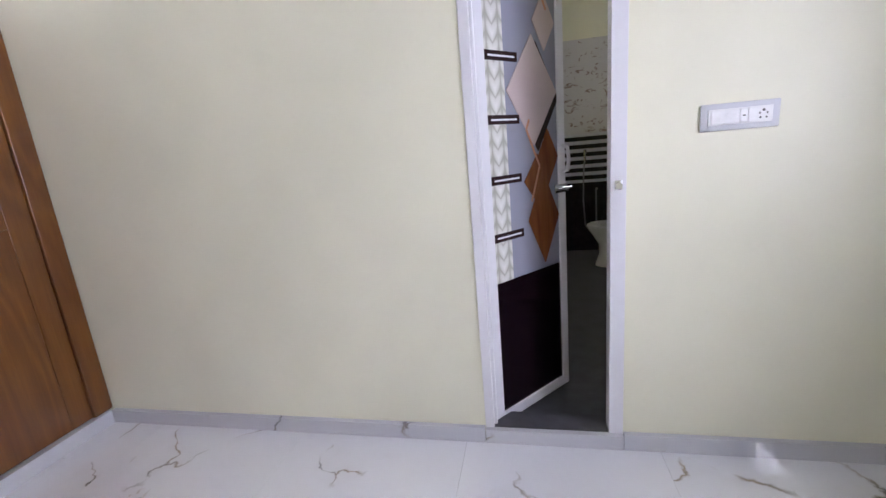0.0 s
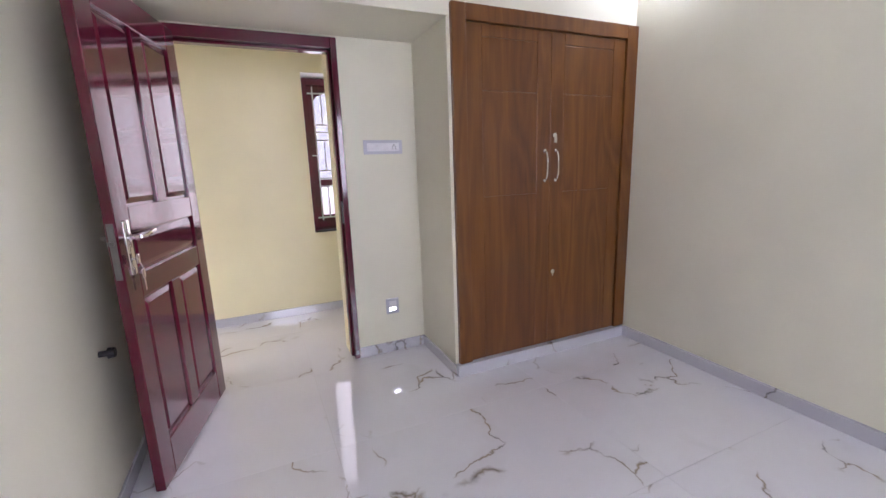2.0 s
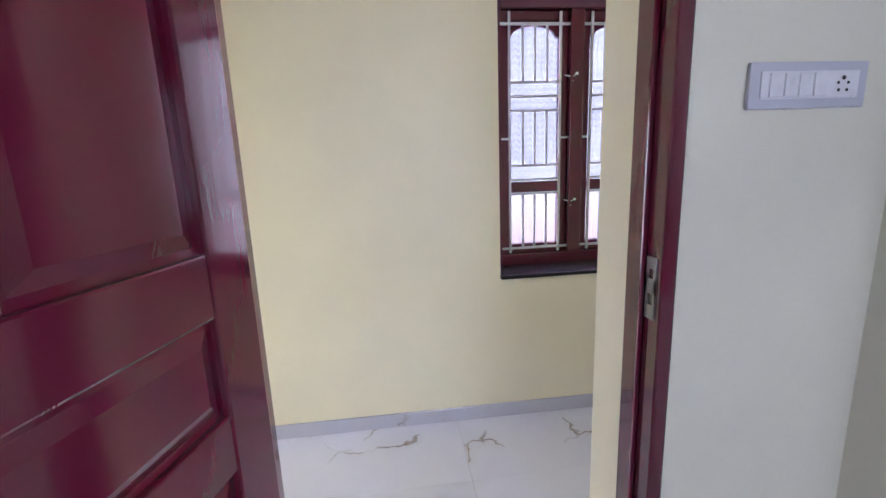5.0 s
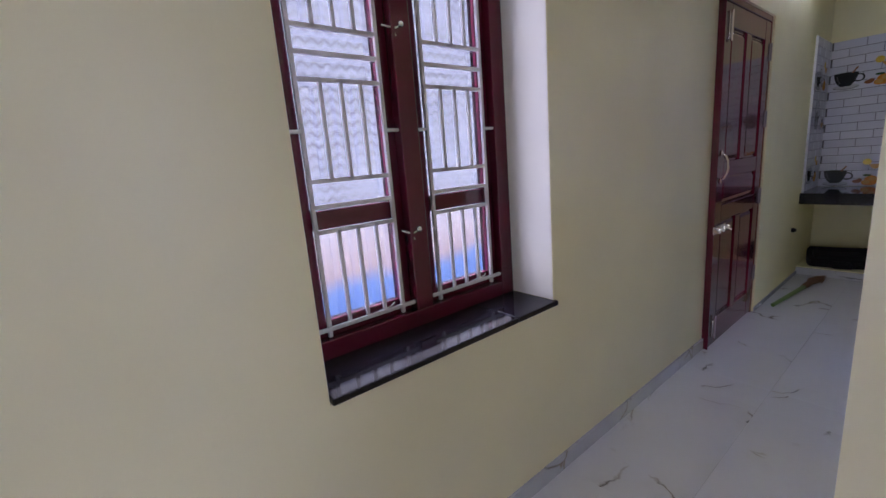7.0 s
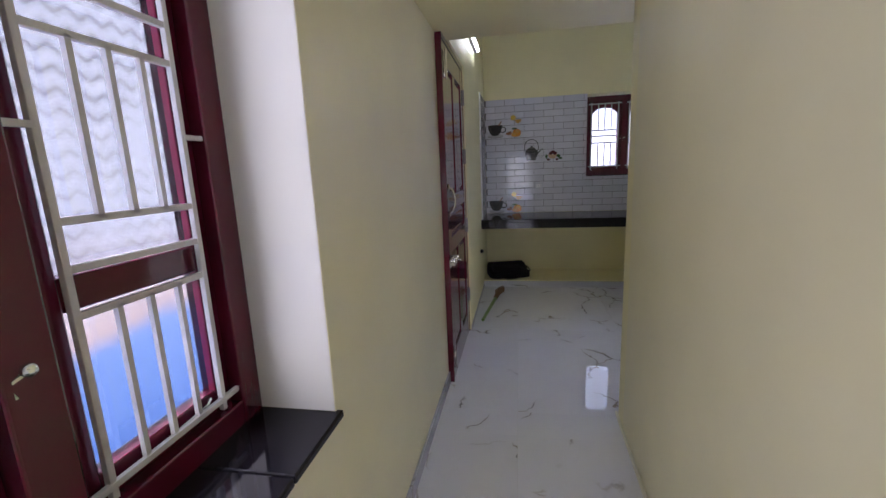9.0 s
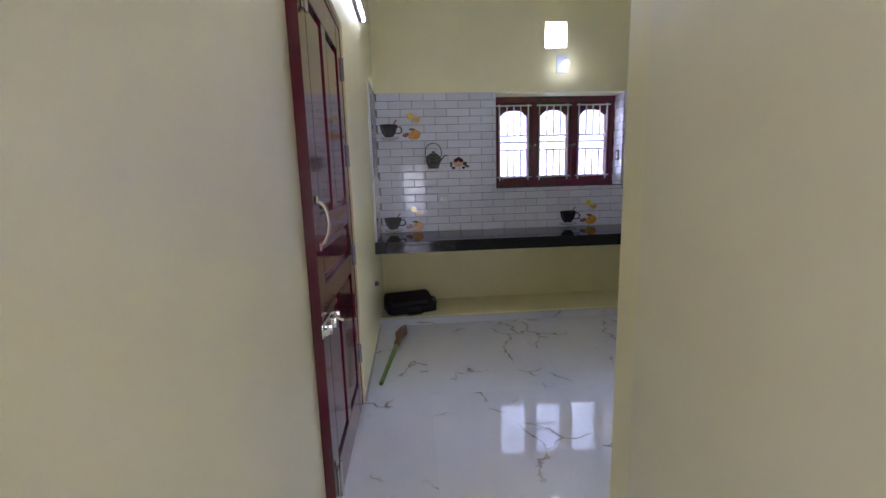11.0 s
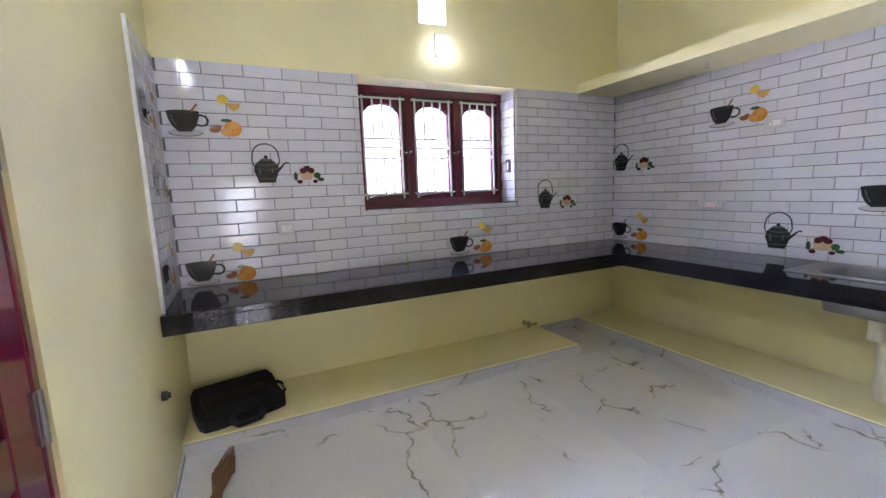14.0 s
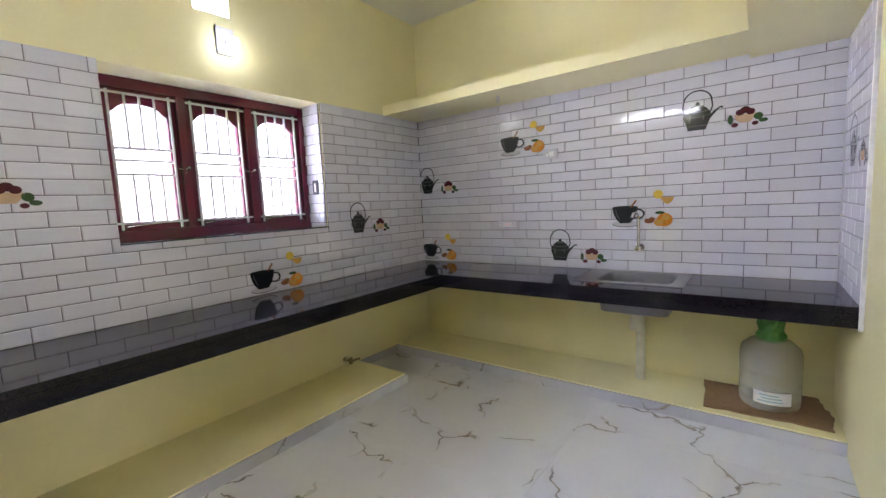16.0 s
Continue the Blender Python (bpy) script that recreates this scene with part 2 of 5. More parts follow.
# ---- mesh helpers ----
def box(bm, x0, y0, z0, x1, y1, z1, bevel=0.0):
    r = bmesh.ops.create_cube(bm, size=1.0, matrix=Matrix.Translation(((x0 + x1) / 2, (y0 + y1) / 2, (z0 + z1) / 2)) @ Matrix.Diagonal((abs(x1 - x0), abs(y1 - y0), abs(z1 - z0), 1)))
    if bevel:
        edges = list({e for v in r["verts"] for e in v.link_edges})
        bmesh.ops.bevel(bm, geom=edges, offset=bevel, segments=2, profile=0.5, affect="EDGES")
    return bm


def boxes(*rows, bevel=0.0):
    bm = bmesh.new()
    for r in rows:
        box(bm, *r, bevel=bevel)
    return bm


def rod(bm, a, b, r, r2=None, seg=12):
    a, b = Vector(a), Vector(b)
    d = b - a
    m = Matrix.Translation((a + b) / 2) @ d.to_track_quat("Z", "Y").to_matrix().to_4x4()
    bmesh.ops.create_cone(bm, cap_ends=True, segments=seg, radius1=r, radius2=r if r2 is None else r2, depth=d.length, matrix=m)
    return bm


def bent(bm, pts, r, seg=10):
    for a, b in zip(pts, pts[1:]):
        rod(bm, a, b, r, None, seg)
    for p in pts[1:-1]:
        bmesh.ops.create_uvsphere(bm, u_segments=seg, v_segments=6, radius=r, matrix=Matrix.Translation(p))
    return bm


def arc(cx, cy, cz, rx, rz, a0, a1, n, y=0.0):
    return [(cx + rx * math.cos(radians(a0 + (a1 - a0) * k / n)), cy + y, cz + rz * math.sin(radians(a0 + (a1 - a0) * k / n))) for k in range(n + 1)]


def slab(bm, pts, y0, y1):
    """An outline in local x and z, from y0 to y1."""
    front = [bm.verts.new((x, y0, z)) for x, z in pts]
    back = [bm.verts.new((x, y1, z)) for x, z in pts]
    bm.faces.new(front)
    bm.faces.new(back[::-1])
    for k in range(len(pts)):
        q = (k + 1) % len(pts)
        bm.faces.new((front[q], front[k], back[k], back[q]))
    return bm


def lathe(bm, profile, seg=28, at=(0, 0)):
    rings = [[bm.verts.new((at[0] + r * math.cos(2 * math.pi * k / seg), at[1] + r * math.sin(2 * math.pi * k / seg), z)) for k in range(seg)] for r, z in profile]
    for a, b in zip(rings, rings[1:]):
        for k in range(seg):
            q = (k + 1) % seg
            bm.faces.new((a[k], a[q], b[q], b[k]))
    return bm


def mesh_of(name, bm, mat, smooth=False):
    bmesh.ops.recalc_face_normals(bm, faces=bm.faces)
    me = bpy.data.meshes.new(name)
    bm.to_mesh(me)
    bm.free()
    me.materials.append(mat)
    if smooth:
        me.shade_smooth()
        me.set_sharp_from_angle(angle=radians(35))
    return me


def part(name, bm, mat, parent, label="", smooth=False, m=None):
    ob = new(name, mesh_of(name, bm, mat, smooth))
    ob.parent = parent
    if m is not None:
        ob.matrix_basis = m
    return tagged(ob, label)


def thing(name, m, label, category, group=""):
    ob = new(name)
    ob.empty_display_size = 0.1
    ob.matrix_basis = m
    return tagged(ob, label, category, group)


def structure(name, bm, mat, label, category="wall"):
    return tagged(new(name, mesh_of(name, bm, mat)), label, category, "", "structure")


# ---- shell ----
N, W0, W1 = 1.685, -2.645, -2.85
HALL, KLEFT, KBACK, KRIGHT, KSOUTH = -3.78, -3.735, 4.89, -0.15, 1.93
structure("wall_bedroom_north", boxes((W0 - 0.1, N, 0, -0.063, 1.80, HIGH), (-0.063, N, 2.0, 0.507, 1.80, HIGH), (0.507, N, 0, 1.8, 1.80, HIGH)), CREAM, "smooth cream painted bedroom wall")
structure("wall_kitchen_south", boxes((W1 + 0.022, 1.80, 0, -2.5, KSOUTH - 0.03, HIGH), (-2.5, 1.80, 0, KRIGHT, KSOUTH, HIGH)), YELLOW, "pale yellow painted kitchen wall")
structure("wall_bedroom_west", boxes((W0 - 0.1, -1.45, 0, W0, -1.112, HIGH), (W0 - 0.1, -1.112, 2.055, W0, -0.175, HIGH), (W0 - 0.1, -0.175, 0, W0, N, HIGH)), CREAM, "cream painted wall with a doorway")
east = boxes((W1, -2.7, 0, W0 - 0.1, -1.114, HIGH), (W1, -1.114, 2.02, W0 - 0.1, -0.222, HIGH), (W1, -0.222, 0, W0 - 0.1, 1.80, HIGH))
for v in east.verts:
    if v.co.x < W1 + 0.001:
        v.co.x += 0.022 if v.co.y > 1 else -0.038  # the plaster grows thicker towards the doorway
structure("wall_hall_east", east, HALL_PAINT, "pale yellow painted passage wall")
structure("wall_wardrobe_side", boxes((W0, 0.306, 0, -2.115, 0.40, 2.06), (W0, 0.40, 0, -2.56, N, 2.06)), CREAM, "cream painted side of the wardrobe niche")
structure("wall_over_wardrobe", boxes((W0, -1.33, 2.062, -2.115, N, HIGH)), CREAM, "cream painted bulkhead over door and wardrobe")
structure("wall_bedroom_south", boxes((W0, -1.45, 0, 1.8, -1.33, HIGH)), CREAM, "plain cream painted bedroom wall")
# unseen wall; its opening is invented to let light into the bedroom
structure("wall_bedroom_east", boxes((1.7, -1.33, 0, 1.8, -0.7, HIGH), (1.7, 0.9, 0, 1.8, N, HIGH), (1.7, -0.7, 0, 1.8, 0.9, 0.9), (1.7, -0.7, 2.1, 1.8, 0.9, HIGH)), CREAM, "plain cream unseen wall with an added light opening")
OUT = -4.06
structure("wall_hall_west", boxes((OUT, -2.7, 0, HALL, -0.262, HIGH), (OUT, -0.262, 0, HALL, 0.652, 0.735), (OUT, -0.262, 2.085, HALL, 0.652, HIGH), (OUT, 0.652, 0, HALL, 2.183, HIGH)), HALL_PAINT, "pale yellow painted wall with a window")
structure("wall_kitchen_west", boxes((OUT, 2.183, 2.075, KLEFT, 3.065, HIGH), (OUT, 3.065, 0, KLEFT, KBACK, HIGH), (OUT, 2.183, 0, HALL - 0.08, 3.065, 2.075)), YELLOW, "pale yellow painted kitchen wall beside the door")
KWL, KWR, KWB, KWT = -2.573, -1.275, 1.177, 2.085
structure("wall_kitchen_north", boxes((OUT, KBACK, 0, KWL, 5.19, HIGH), (KWL, KBACK, 0, KWR, 5.19, KWB), (KWL, KBACK, KWT, KWR, 5.19, 2.486), (KWL, KBACK, 2.486, -2.091, 5.19, 2.716), (-1.884, KBACK, 2.486, KWR, 5.19, 2.716), (KWL, KBACK, 2.716, KWR, 5.19, HIGH), (KWR, KBACK, 0, 0.0, 5.19, HIGH)), YELLOW, "pale yellow painted kitchen wall with window and vent")
structure("wall_kitchen_east", boxes((KRIGHT, 1.80, 0, 0.0, KBACK, HIGH)), YELLOW, "pale yellow painted wall behind the sink")
# assumed end of the passage, out of view; opening added to brighten its walls
structure("wall_hall_south", boxes((HALL, -2.8, 0, -3.65, -2.7, HIGH), (-3.0, -2.8, 0, W1, -2.7, HIGH), (-3.65, -2.8, 1.62, -3.0, -2.7, HIGH), (-3.65, -2.8, 0, -3.0, -2.7, 0.04)), HALL_PAINT, "unseen pale yellow passage wall with an added light opening")
structure("ceiling", boxes((OUT, -2.8, HIGH, 1.8, 5.2, HIGH + 0.1)), CEILING, "white painted flat ceiling", "ceiling")
structure("loft_over_passage", boxes((HALL, 0.9, 2.062, W1, 1.93, 2.15), (HALL, 1.93, 2.062, KRIGHT, 2.36, 2.15)), YELLOW, "pale yellow concrete loft slab over the passage", "loft")
structure("loft_over_sink", boxes((-0.62, 2.36, 2.085, KRIGHT, KBACK, 2.165)), YELLOW, "pale yellow concrete loft slab over the counter", "loft")
structure("floor_slab", boxes((OUT, -2.8, -0.2, 1.8, 5.2, -0.0065)), GROUT, "floor bed with grey tile joints", "floor")
BATH_FLOOR = plain("dark_grey_stone_tile", (0.075, 0.075, 0.085), 0.4, 0, 0.35, 9)
structure("floor_bathroom", boxes((0.0, 1.70, -0.006, 1.6, 5.04, 0.012)), BATH_FLOOR, "dark grey patterned bathroom floor tiles", "floor")


def bath_tile(kind):
    m, n, l, b = material("bathroom_tile_" + kind)
    v = world_coords(n, l)
    if kind == "floral":
        f = noise_tex(n, l, world_coords(n, l, (5, 5, 9)), 2.2, 3, 0.5, 1.2)
        l.new(ramp(n, l, f, [(0.60, (0.62, 0.61, 0.62)), (0.66, (0.25, 0.16, 0.14)), (0.72, (0.6, 0.58, 0.58))]), b.inputs["Base Color"])
    else:
        l.new(ramp(n, l, noise_tex(n, l, v, 12, 4), [(0.3, (0.014, 0.012, 0.014)), (0.7, (0.03, 0.026, 0.028))]), b.inputs["Base Color"])
    b.inputs["Roughness"].default_value = 0.15
    return m


structure("wall_bathroom_north", boxes((0.0, 5.04, 0, 1.6, 5.14, HIGH)), CREAM, "cream painted upper bathroom wall")
# the high opening is invented and out of view, to light the dim bathroom
structure("wall_bathroom_east", boxes((1.6, 1.80, 0, 1.7, 3.0, HIGH), (1.6, 3.6, 0, 1.7, 5.14, HIGH), (1.6, 3.0, 0, 1.7, 3.6, 1.9), (1.6, 3.0, 2.4, 1.7, 3.6, HIGH)), CREAM, "cream painted bathroom wall with an added unseen light opening")
FLORAL, BLACK_TILE = bath_tile("floral"), bath_tile("black")
structure("wall_bathroom_lining_floral", boxes((0.004, 5.028, 1.34, 1.59, 5.04, 2.3), (1.588, 1.81, 1.34, 1.6, 5.026, 1.88)), FLORAL, "white bathroom tiles with small brown flowers", "tile")
structure("wall_bathroom_lining_black", boxes((0.004, 5.028, 0.012, 1.59, 5.04, 0.79), (1.588, 1.81, 0.012, 1.6, 5.026, 0.79)), BLACK_TILE, "black glazed bathroom wall tiles", "tile")
structure("wall_bathroom_lining_pale", boxes((0.004, 5.03, 0.79, 1.59, 5.04, 1.34), (1.59, 1.81, 0.79, 1.6, 5.026, 1.34)), GREY_PLASTIC, "pale grey bathroom wall tiles", "tile")
stripes = structure("trim_bathroom_stripes", boxes((0.004, 5.029, 0.785, 1.59, 5.033, 0.80)), BLACK_TILE, "dark horizontal border strips", "trim")
for k in range(6):
    z = 0.835 + k * 0.085
    part("strip", boxes((0.004, 5.022, z, 1.586, 5.031, z + 0.045)), BLACK_TILE, stripes)

# skirting runs
SK = 0.072
for nm, b in (("north", (-2.075, N - 0.026, 0, -0.065, N, SK)), ("north_right", (0.509, N - 0.026, 0, 1.7, N, SK)),
              ("niche", (W0, -0.172, 0, W0 + 0.012, 0.294, SK)), ("niche_side", (W0, 0.294, 0, -2.085, 0.306, SK)),
              ("wardrobe", (-2.115, 0.306, 0, -2.072, N - 0.026, 0.074)), ("south", (W0 + 0.01, -1.33, 0, 1.7, -1.318, SK)),
              ("hall", (HALL, -2.7, 0, HALL + 0.012, 2.183, SK))):
    structure("baseboard_" + nm, boxes(b, bevel=0.002), SKIRT, "grey veined marble skirting", "skirting")
run = boxes((W1 - 0.008, -0.222, 0, W1, 1.93, 0.022))
for v in run.verts:
    v.co.x += 0.022 if v.co.y > 1 else -0.038
structure("baseboard_passage", run, CREAM, "narrow cream skirting strip", "skirting")
structure("baseboard_kitchen_west", boxes((KLEFT, 3.07, 0, KLEFT + 0.008, 4.35, 0.03)), SKIRT, "narrow pale skirting strip", "skirting")
structure("baseboard_door", boxes((-0.063, N - 0.026, 0, 0.507, N, 0.064)), SKIRT, "grey marble strip under the bathroom door", "skirting")
structure("door_threshold", boxes((-0.063, N, 0, 0.507, 1.80, 0.066)), BATH_FLOOR, "dark stone bathroom threshold", "threshold")

# low plinths under the counters
structure("plinth_north", boxes((KLEFT, 4.36, 0, -1.09, KBACK, 0.075), bevel=0.002), YELLOW, "pale yellow painted plinth under the counter", "plinth")
structure("plinth_east", boxes((-0.615, KSOUTH, 0, KRIGHT, KBACK, 0.075), bevel=0.002), YELLOW, "pale yellow painted plinth under the sink counter", "plinth")
structure("baseboard_plinth_north", boxes((KLEFT, 4.348, 0, -1.078, 4.36, 0.066), (-1.09, 4.36, 0, -1.078, KBACK, 0.066)), SKIRT, "grey marble skirting on the plinth", "skirting")
structure("baseboard_plinth_east", boxes((-0.627, KSOUTH, 0, -0.615, KBACK, 0.066)), SKIRT, "grey marble skirting on the plinth", "skirting")
structure("baseboard_kitchen_north", boxes((-1.078, KBACK - 0.012, 0, -0.627, KBACK, 0.06)), SKIRT, "grey marble skirting between the plinths", "skirting")

# daylight beyond the openings
def backdrop(name, m, w, h, stops, strength):
    mat, n, l, b = material(name)
    sep = n.new("ShaderNodeSeparateXYZ")
    v = world_coords(n, l)
    l.new(v, sep.inputs[0])
    f = maths(n, l, "ADD", maths(n, l, "DIVIDE", sep.outputs[2], 3.0), maths(n, l, "MULTIPLY", maths(n, l, "SUBTRACT", noise_tex(n, l, v, 2.0, 3), 0.5), 0.08))
    c = ramp(n, l, f, stops)
    l.new(c, b.inputs["Emission Color"])
    l.new(c, b.inputs["Base Color"])
    b.inputs["Emission Strength"].default_value = strength
    ob = new(name, mesh_of(name, boxes((-w / 2, 0, -h / 2, w / 2, 0.02, h / 2)), mat))
    ob.matrix_basis = m
    return tagged(ob, "glowing daylight backdrop outside an opening", "backdrop", "", "structure")


backdrop("backdrop_hall", pose(-5.4, 0.6, 1.5, 0, 0, 90), 6.0, 3.6, [(0.0, (0.20, 0.36, 0.80)), (0.165, (0.28, 0.45, 0.86)), (0.20, (0.80, 0.64, 0.60)), (0.27, (0.90, 0.80, 0.78)), (0.38, (0.93, 0.96, 1.0))], GLOW_HALL)
backdrop("backdrop_kitchen", pose(-2.0, 6.6, 1.7, 0, 0, 0), 5.0, 3.4, [(0.0, (0.80, 0.80, 0.88)), (0.5, (0.88, 0.90, 1.0)), (0.8, (0.70, 0.82, 1.0))], GLOW_KITCHEN)
# added glow behind the invented bedroom opening, lights the room from the east
backdrop("backdrop_bedroom_added", pose(2.6, 0.1, 1.6, 0, 0, -90), 3.0, 2.4, [(0.0, (0.85, 0.9, 1.0)), (1.0, (0.9, 0.94, 1.0))], GLOW_BED)
# added glow beyond the assumed south opening, brightens the passage
backdrop("backdrop_south_added", pose(-3.3, -3.5, 1.6, 0, 0, 180), 2.4, 2.8, [(0.0, (0.95, 0.93, 0.9)), (1.0, (0.9, 0.95, 1.0))], GLOW_SOUTH)
# added glow outside the invented bathroom opening
backdrop("backdrop_bathroom_added", pose(2.3, 3.3, 2.2, 0, 0, -90), 1.4, 1.4, [(0.0, (0.9, 0.94, 1.0)), (1.0, (0.9, 0.95, 1.0))], GLOW_BATH)

# ---- windows ----
def casement(name, m, w, h, bays, cuts, rail, label, fw=0.05, post=0.05, side=0.034, low=0.042, high=0.025):
    """A maroon timber window with casements, glass and a welded grill. Local x along the wall, y outward, z up from the sill."""
    win = thing(name, m, label, "window")
    win["kind"] = "structure"
    d = 0.075
    part("window_frame", boxes((0, 0, 0, fw, d, h), (w - fw, 0, 0, w, d, h), (fw, 0, 0, w - fw, d, 0.06), (fw, 0, h - 0.06, w - fw, d, h), bevel=0.004), MAROON, win)
    bw = (w - 2 * fw - (bays - 1) * post) / bays
    for k in range(bays):
        x0 = fw + k * (bw + post)
        x1 = x0 + bw
        if k:
            part("mullion", boxes((x0 - post, -0.004, 0.06, x0, d, h - 0.06), bevel=0.004), MAROON, win)
        st = 0.045
        z0, z1 = 0.06, h - 0.06
        sash = part("sash", boxes((x0, 0.032, z0, x0 + st, 0.066, z1), (x1 - st, 0.032, z0, x1, 0.066, z1), (x0 + st, 0.032, z0, x1 - st, 0.066, z0 + 0.05), (x0 + st, 0.032, z1 - 0.045, x1 - st, 0.066, z1), *([(x0 + st, 0.032, rail, x1 - st, 0.066, rail + 0.055)] if rail else []), bevel=0.003), MAROON, win)
        # scalloped head of the light
        pts = [(x0 + st, z1 - 0.045), (x0 + st, z1 - 0.13)]
        n = 16
        for q in range(n + 1):
            u = q / n
            a = abs(u - 0.5) * 2
            dz = 0.115 - 0.085 * (1 - a ** 2) ** 0.5 if a < 0.72 else 0.115 - 0.059 + 0.045 * math.sin((a - 0.72) / 0.28 * math.pi / 2)
            pts.append((x0 + st + (bw - 2 * st) * u, z1 - 0.045 - dz * 0.8))
        pts += [(x1 - st, z1 - 0.13), (x1 - st, z1 - 0.045)]
        part("scallop", slab(bmesh.new(), pts, 0.040, 0.060), MAROON, sash)
        for a, b, g in ((z0 + 0.05, rail if rail else z1 - 0.045, CLEAR if rail else FIGURED), (rail + 0.055, z1 - 0.045, FIGURED)) if rail else ((z0 + 0.05, z1 - 0.045, KITCHEN_GLASS),):
            p = part("pane", boxes((x0 + st, 0.048, a, x1 - st, 0.052, b)), g, sash)
            p.visible_shadow = False
        # stay hook along the bottom rail
        bm = bent(bmesh.new(), [(x0 + 0.06, 0.026, z0 + 0.022), (x0 + 0.10, 0.018, z0 + 0.028), (x1 - 0.09, 0.016, z0 + 0.040), (x1 - 0.075, 0.02, z0 + 0.046)], 0.0028, 6)
        bmesh.ops.create_uvsphere(bm, u_segments=8, v_segments=6, radius=0.007, matrix=Matrix.Translation((x0 + 0.06, 0.026, z0 + 0.022)))
        part("stay_hook", bm, CHROME, sash, "thin steel stay hook", True)
        # grill
        gr = part("grill", boxes((x0 + side - 0.006, 0.010, z0 + 0.005, x0 + side + 0.006, 0.022, z1 - 0.01), (x1 - side - 0.006, 0.010, z0 + 0.005, x1 - side + 0.006, 0.022, z1 - 0.01), bevel=0.0015), GRILL, win, "white enamelled steel window grill")
        lo, hi = z0 + low, z1 - high
        ga, gb = x0 + side + 0.006, x1 - side - 0.006
        for f in (0.0, 1.0):
            zz = lo + (hi - lo) * f
            part("bar", boxes((x0 - 0.006, 0.008, zz - 0.006, x1 + 0.006, 0.018, zz + 0.006), bevel=0.001), GRILL, gr)
        for f, _ in cuts:
            zz = lo + (hi - lo) * f
            part("bar", boxes((ga, 0.011, zz - 0.006, gb, 0.022, zz + 0.006), bevel=0.001), GRILL, gr)
        marks = [0.0, *[f for f, _ in cuts], 1.0]
        fills = [True, *[g for _, g in cuts]]
        for a, b, g in zip(marks, marks[1:], fills):
            if g:
                for q in (1, 2, 3):
                    xx = ga + (gb - ga) * q / 4
                    part("bar", boxes((xx - 0.005, 0.011, lo + (hi - lo) * a, xx + 0.005, 0.021, lo + (hi - lo) * b)), GRILL, gr)
        if rail:
            zz = 0.66
            for xa, xb in ((x0 - 0.004, x0 + side), (x1 - side, x1 + 0.014)):
                part("bar", boxes((xa, 0.008, zz - 0.005, xb, 0.018, zz + 0.005), bevel=0.001), GRILL, gr)
        if k < bays - 1:
            for zz in ((0.34, 0.965) if rail else (0.42,)):
                bm = bent(bmesh.new(), [(x1 - 0.018, 0.02, zz), (x1 - 0.004, 0.004, zz - 0.008), (x1 + 0.012, 0.0, zz - 0.012), (x1 + 0.028, -0.006, zz - 0.004)], 0.004, 6)
                bmesh.ops.create_uvsphere(bm, u_segments=10, v_segments=8, radius=0.010, matrix=Matrix.Translation((x1 + 0.030, -0.010, zz)))
                rod(bm, (x1 + 0.012, 0, zz - 0.012), (x1 + 0.014, -0.002, zz - 0.034), 0.003, None, 6)
                part("catch", bm, CHROME, win, "small chrome window catch", True)
    return win


casement("window_1", pose(-3.978, -0.262, 0.752, 0, 0, 90), 0.914, 1.33, 2, [(0.26, False), (0.325, False), (0.39, True), (0.635, False), (0.697, False), (0.757, True)], 0.385, "maroon timber window with white grill and figured glass", 0.065, 0.07, 0.047, 0.030, 0.068)
casement("window_2", pose(KWL, 5.09, KWB + 0.005, 0, 0, 0), KWR - KWL, KWT - KWB - 0.008, 3, [(0.382, False), (0.49, False), (0.583, True)], 0, "three-bay maroon timber window with white grill")
part("liner", boxes((-4.06, -0.2635, 0.757, -3.782, -0.2605, 2.083), (-4.06, 0.6495, 0.757, -3.782, 0.6515, 2.083), (-4.06, -0.26, 2.0825, -3.782, 0.65, 2.0845)), WHITE_WALL, bpy.data.objects["wall_hall_west"], "white painted window reveal")

sill = thing("window_sill", pose(-3.87, 0.195, 0.735), "polished black granite window sill in the passage", "window sill")
part("slab", boxes((-0.165, -0.455, 0, 0.106, 0.235, 0.02), bevel=0.005), GRANITE, sill)
part("slab", boxes((-0.165, 0.237, 0, 0.106, 0.468, 0.02), bevel=0.005), GRANITE, sill)
sill2 = thing("window_sill", pose(-1.924, 5.0, KWB - 0.012), "polished black granite sill under the kitchen window", "window sill")
part("slab", boxes((-0.647, -0.118, 0, 0.647, 0.16, 0.02), bevel=0.004), GRANITE, sill2)


